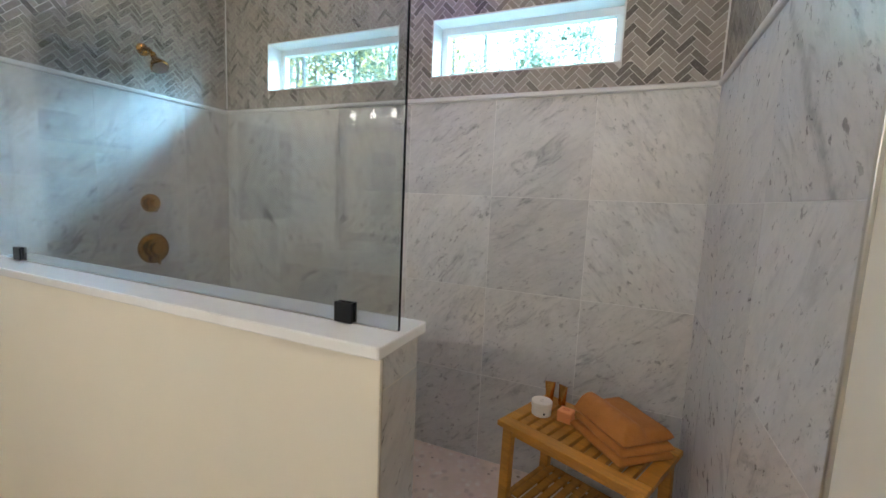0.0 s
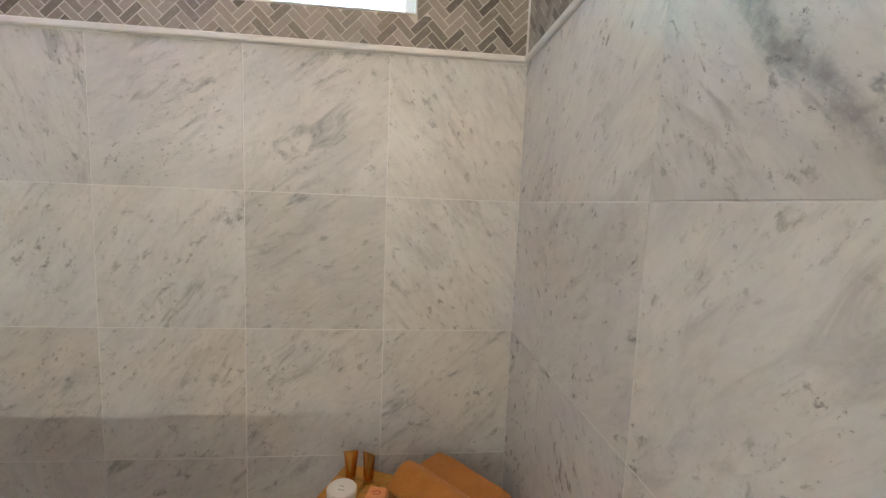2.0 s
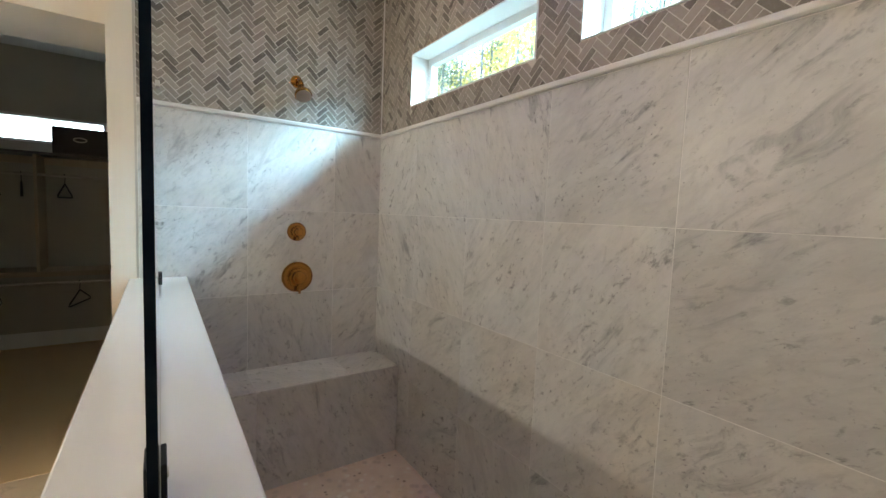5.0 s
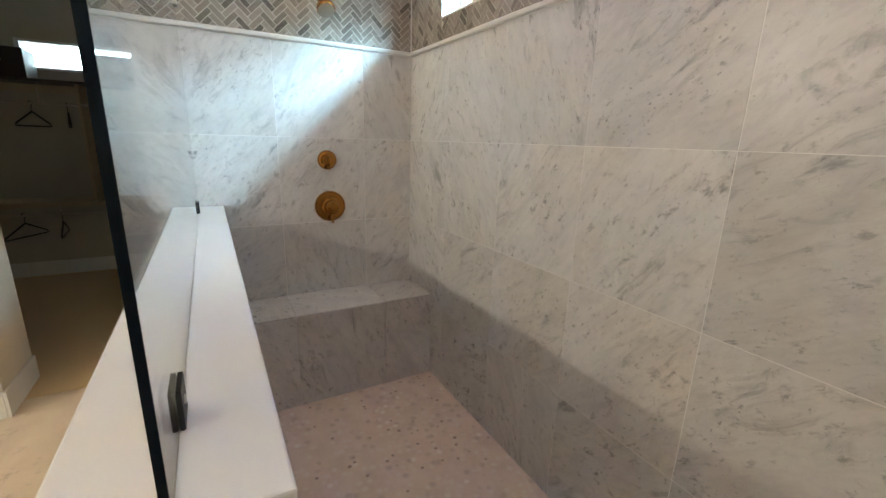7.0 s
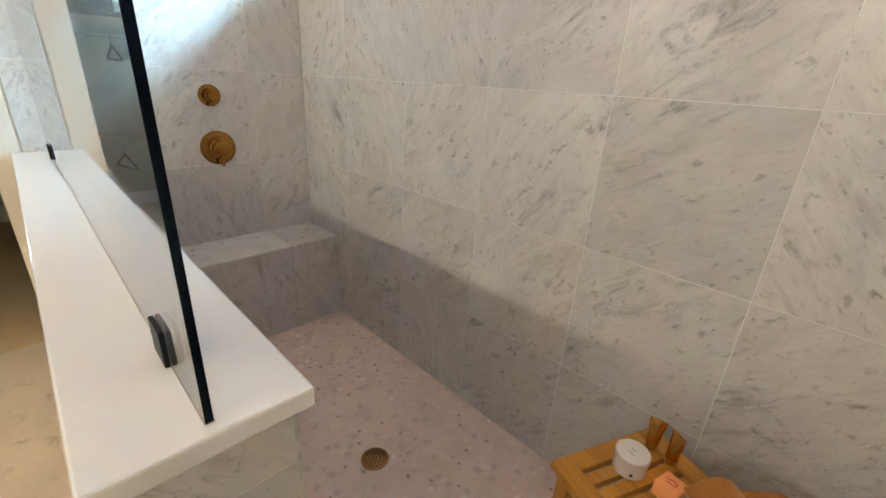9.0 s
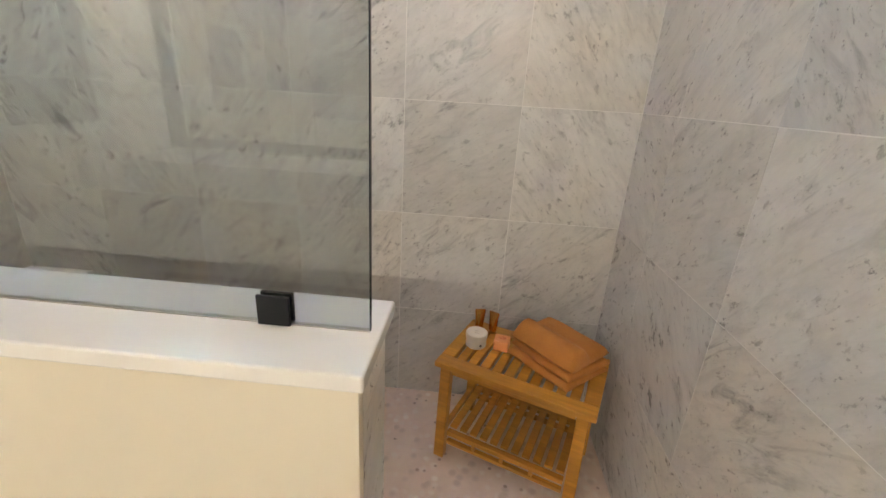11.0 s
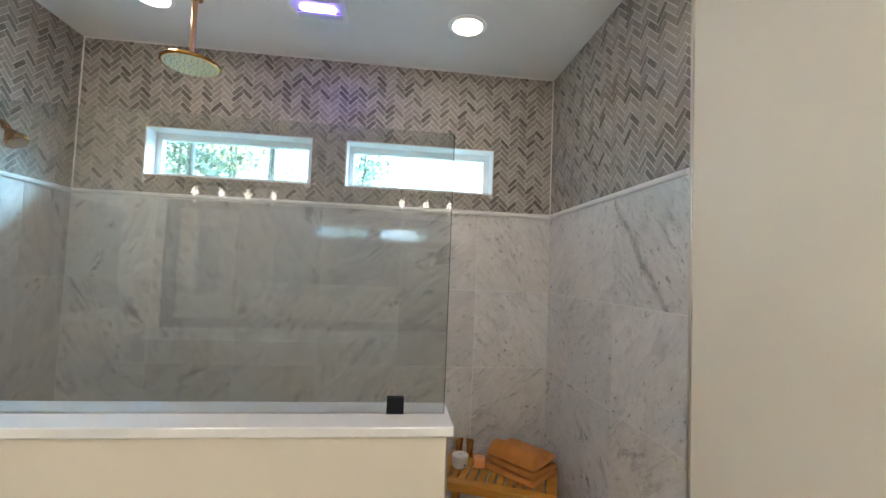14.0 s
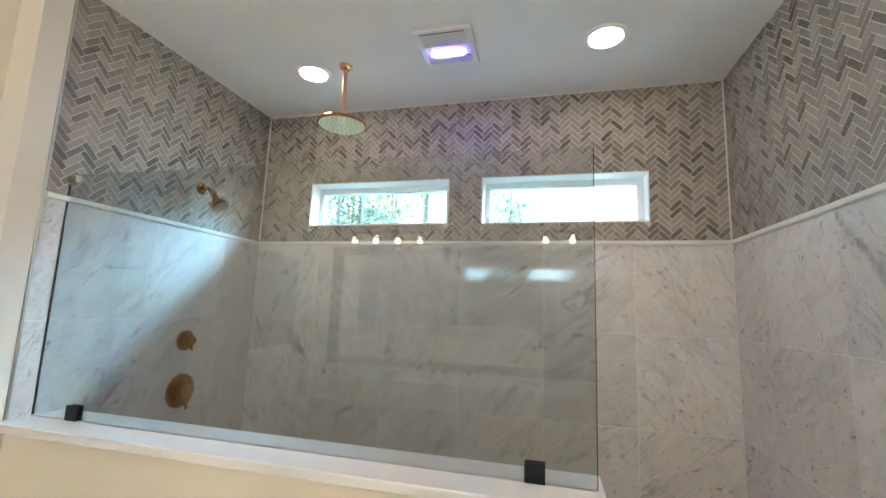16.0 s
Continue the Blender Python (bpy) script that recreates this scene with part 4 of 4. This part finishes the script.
# one curved hazy sky round the garden, milky over the trees; the glaring bands on the right stay unseen and are graded
# to light the shower's left wall
for first, last, low, high, strength, tint, label in ((0, 23, -3, 36, SKY_GLOW, (0.80, 0.92, 1.0), "pale hazy sky behind the autumn trees"),
                                                      (23, 34, -3, 36, LOW_SKY_GLOW, (0.80, 0.92, 1.0), "white hazy sky beyond the thin pines"),
                                                      (34, 48, -3, 8.6, LOW_SKY_GLOW, (0.80, 0.92, 1.0), "white hazy sky low over the horizon"),
                                                      (34, 48, 8.6, 12.5, SKY_BAND_GLOW * 0.35, (0.42, 0.77, 1.0), "unseen low sky band, weaker, lighting the left wall"),
                                                      (43, 48, 12.5, 36, SKY_BAND_GLOW * 0.35, (0.42, 0.77, 1.0), "unseen side sky band, weaker, lighting the left wall"),
                                                      (34, 43, 12.5, 36, SKY_BAND_GLOW, (0.42, 0.77, 1.0), "unseen glaring sky band that lights the left wall")):
    arc = bmesh.new()
    lo, hi = [], []
    for k in range(first, last + 1):
        a = math.pi * (1.0 - k / 48)
        lo.append(arc.verts.new((-1 + 30 * math.cos(a), 30 * math.sin(a) + 0.5, low)))
        hi.append(arc.verts.new((-1 + 30 * math.cos(a), 30 * math.sin(a) + 0.5, high)))
    for k in range(last - first):
        arc.faces.new((lo[k], lo[k + 1], hi[k + 1], hi[k]))
    setting("backdrop", arc, glowing("hazy_sky", tint, strength), label, "sky")
side_me = bmesh.new()
vs = [side_me.verts.new(p) for p in ((-16, -14, -3), (-16, 0.4, -3), (-16, 0.4, 14), (-16, -14, 14))]
side_me.faces.new(vs)
setting("backdrop", side_me, glowing("hazy_sky_side", (0.70, 0.88, 1.0), 20.0), "bright hazy sky outside the closet window", "sky")


def leaf_material(name, c1, c2):
    n = Nodes(material(name, rough=0.6))
    rnd = n.t.nodes.new("ShaderNodeNewGeometry").outputs["Random Per Island"]
    n.color(n.ramp(rnd, (0.0, c1), (1.0, c2)))
    return n.mat


M_LEAVES = (leaf_material("yellow_leaves", (0.45, 0.31, 0.07), (0.64, 0.49, 0.16)), leaf_material("green_leaves", (0.20, 0.23, 0.09), (0.34, 0.35, 0.17)),
            leaf_material("pine_needles", (0.10, 0.14, 0.075), (0.20, 0.23, 0.14)))
M_BARK = wood("bark", (0.14, 0.135, 0.13), (0.24, 0.235, 0.23), rough=0.9, turn=(0, 90, 0))


def tree(x, y, height, kind, dense, label):
    rng = random.Random(int(x * 100) + int(y * 10))
    t = thing("tree", pose(x, y, -0.56), label, "tree", "trees outside the windows")
    lean = rng.uniform(-0.3, 0.3)
    trunk = [(lean * (k / 6) ** 2 + rng.uniform(-0.03, 0.03), 0, height * k / 6) for k in range(7)]
    bm = tube(trunk, 0.10, 8)
    for v in bm.verts:
        f = 1 - 0.8 * v.co.z / height
        c = lean * (v.co.z / height) ** 2
        v.co.x, v.co.y = c + (v.co.x - c) * f, v.co.y * f
    limbs, tips = [], []
    for k in range(17):
        h = height * rng.uniform(0.24, 0.98)
        a, l = rng.uniform(0, 6.28), height * rng.uniform(0.05, 0.13) * (1.25 - h / height)
        c = lean * (h / height) ** 2
        tip = (c + l * math.cos(a), l * math.sin(a), h + l * rng.uniform(0.1, 0.6))
        limbs.append([(c, 0, h), ((c + tip[0]) / 2, tip[1] / 2, h + (tip[2] - h) * 0.4), tip])
        tips += [tip, limbs[-1][1]]
    for pts in limbs:
        b = tube(pts, 0.02, 5)
        me = bpy.data.meshes.new("limb_tmp")
        b.to_mesh(me)
        b.free()
        bm.from_mesh(me)
        bpy.data.meshes.remove(me)
    part("trunk", bm, M_BARK, t)
    verts, faces = [], []
    for tip in tips:
        for _ in range(dense):
            p = Vector(tip) + Vector((rng.gauss(0, 0.36), rng.gauss(0, 0.36), rng.gauss(0, 0.28)))
            s = rng.uniform(0.05, 0.115)
            u = Vector((rng.gauss(0, 1), rng.gauss(0, 1), rng.gauss(0, 1))).normalized()
            w = u.orthogonal().normalized()
            n0 = len(verts)
            verts += [p - u * s, p + w * s * 0.55, p + u * s, p - w * s * 0.55]
            faces.append((n0, n0 + 1, n0 + 2, n0 + 3))
    me = bpy.data.meshes.new("crown")
    me.from_pydata([tuple(v) for v in verts], [], faces)
    me.materials.append(M_LEAVES[kind])
    crown = new("crown", me)
    crown.parent = t
    return t


rng_t = random.Random(4)
for k in range(46):
    tx = -29.0 + k * 0.52 + rng_t.uniform(-0.3, 0.3)
    kd = rng_t.choice((0, 0, 0, 1, 2))
    tree(tx, rng_t.uniform(9.5, 15), rng_t.uniform(10.5, 15), kd, 42, ("yellow-leaved slender tree in autumn", "green-leaved slender tree with pale trunk", "dark green pine with pale trunk")[kd])
tree(-3.2, 12.0, 7.6, 2, 64, "thin-crowned pine against the sky")
tree(-2.4, 13.5, 7.9, 2, 56, "thin-crowned pine against the sky")
tree(0.3, 14.0, 4.6, 1, 40, "low green tree against the sky")


# ---- herringbone band, last ----
SL, SWD, GAP = 0.078, 0.026, 0.0022


def clip_poly(poly, axis, value, keep_low):
    out = []
    for a, b in zip(poly, poly[1:] + poly[:1]):
        ia, ib = ((a[axis] <= value) == keep_low), ((b[axis] <= value) == keep_low)
        if ia:
            out.append(a)
        if ia != ib:
            s = (value - a[axis]) / (b[axis] - a[axis])
            out.append((a[0] + s * (b[0] - a[0]), a[1] + s * (b[1] - a[1])))
    return out


def herringbone(parent, u0, u1, v0, v1, voids, to_wall, near):
    """Strips at 45 degrees over the field; to_wall(u, v) gives the pose whose x runs along the wall and -y out of it."""
    c = math.sqrt(0.5)
    n = 3
    strips = []
    span = int(max(u1 - u0, v1 - v0) / SWD * 1.6) + 8
    for i in range(-span, span):
        for m in range(-span // (2 * n) - 1, span // (2 * n) + 2):
            strips.append((i + 2 * n * m, i, n, 1))
            strips.append((i, i - 2 * n + 1 + 2 * n * m, 1, n))
    verts, faces = [], []
    singles = 0
    for gx, gy, lx, ly in strips:
        cx, cy = (gx + lx / 2) * SWD, (gy + ly / 2) * SWD
        pu, pv = (cx - cy) * c + (u0 + u1) / 2, (cx + cy) * c + v0
        if not (u0 - 0.06 < pu < u1 + 0.06 and v0 - 0.06 < pv < v1 + 0.06):
            continue
        hx, hy = lx * SWD / 2 - GAP / 2, ly * SWD / 2 - GAP / 2
        poly = [(pu + (dx - dy) * c, pv + (dx + dy) * c) for dx, dy in ((-hx, -hy), (hx, -hy), (hx, hy), (-hx, hy))]
        whole = poly
        for axis, value, low in ((0, u0, False), (0, u1, True), (1, v0, False), (1, v1, True)):
            poly = clip_poly(poly, axis, value, low) if poly else poly
        for a, b, e, f in voids:
            if not poly:
                break
            if max(p[0] for p in poly) <= a or min(p[0] for p in poly) >= b or max(p[1] for p in poly) <= e or min(p[1] for p in poly) >= f:
                continue
            sides = sorted(((pu - a, 0, a, True), (b - pu, 0, b, False), (pv - e, 1, e, True), (f - pv, 1, f, False)))
            poly = clip_poly(poly, *sides[0][1:])
        if len(poly) < 3:
            continue
        area = abs(sum(p[0] * q[1] - q[0] * p[1] for p, q in zip(poly, poly[1:] + poly[:1]))) / 2
        if area < 0.00006:
            continue
        if poly == whole and near(pu) and singles < 300:
            ob = new("tile", tile_mesh("tile", SL - GAP, SWD - GAP, M_STRIP, 0.008, 0.001))
            tilt = -45 if lx == n else 45
            ob.parent = parent
            ob.matrix_basis = to_wall(pu, pv) @ Matrix.Translation((0, random.uniform(-0.0005, 0.0005), 0)) @ Matrix.Rotation(radians(tilt), 4, "Y")
            singles += 1
            continue
        m0 = to_wall(0, 0)
        k0, cnt = len(verts), len(poly)
        mu, mv = sum(p[0] for p in poly) / cnt, sum(p[1] for p in poly) / cnt
        lift = random.uniform(-0.0005, 0.0005)
        for y, s in ((0.008, 1.0), (0.001, 1.0), (0.0, 0.97)):
            verts += [tuple(m0 @ Vector((mu + (p[0] - mu) * s, y + lift, mv + (p[1] - mv) * s))) for p in poly]
        faces.append(tuple(k0 + 2 * cnt + q for q in range(cnt)))
        for lay_i in (0, 1):
            for q in range(cnt):
                r = (q + 1) % cnt
                faces.append((k0 + lay_i * cnt + q, k0 + lay_i * cnt + r, k0 + (lay_i + 1) * cnt + r, k0 + (lay_i + 1) * cnt + q))
    me = bpy.data.meshes.new("herringbone_tiles")
    me.from_pydata(verts, [], faces)
    me.materials.append(M_STRIP_ALL)
    rest = new("herringbone_tiles", me)
    rest.parent = parent
    rest["kind"] = "stuff"


HB0 = TRIM_Z + 0.026
# greyer grout bed of the herringbone, just behind the faces of its tiles
bed = bmesh.new()
for x0, x1, z0, z1 in ((XL, -0.001, HB0, SILL), (XL, -0.001, HEAD, TOP - 0.001), (XL, WINDOWS[0][0], SILL, HEAD), (WINDOWS[0][1], WINDOWS[1][0], SILL, HEAD), (WINDOWS[1][1], -0.001, SILL, HEAD)):
    add_box(bed, x0, x1, 0.0007, 0.006, z0, z1)
part("grout_bed", bed, M_GROUT_DARK, wall_back)
part("grout_bed", box(0.0007, 0.006, -1.2445, -0.002, HB0, TOP - 0.001), M_GROUT_DARK, wall_right)
part("grout_bed", box(XL - 0.006, XL - 0.0007, -1.2195, -0.002, HB0, TOP - 0.001), M_GROUT_DARK, wall_left)
herringbone(wall_back, XL, -0.001, HB0, TOP - 0.004, [(a - 0.002, b + 0.002, SILL - 0.002, HEAD + 0.002) for a, b in WINDOWS], lambda u, v: pose(u, 0, v), lambda u: u > -1.35)
herringbone(wall_right, 0.002, 1.2445, HB0, TOP - 0.004, [], lambda u, v: pose(0, -u, v, 0, 0, -90) if (u or v) else pose(0, 0, 0, 0, 0, -90), lambda u: u > 0.45)
herringbone(wall_left, -1.2195, -0.002, HB0, TOP - 0.004, [], lambda u, v: pose(XL, u, v, 0, 0, 90), lambda u: u < -0.3)
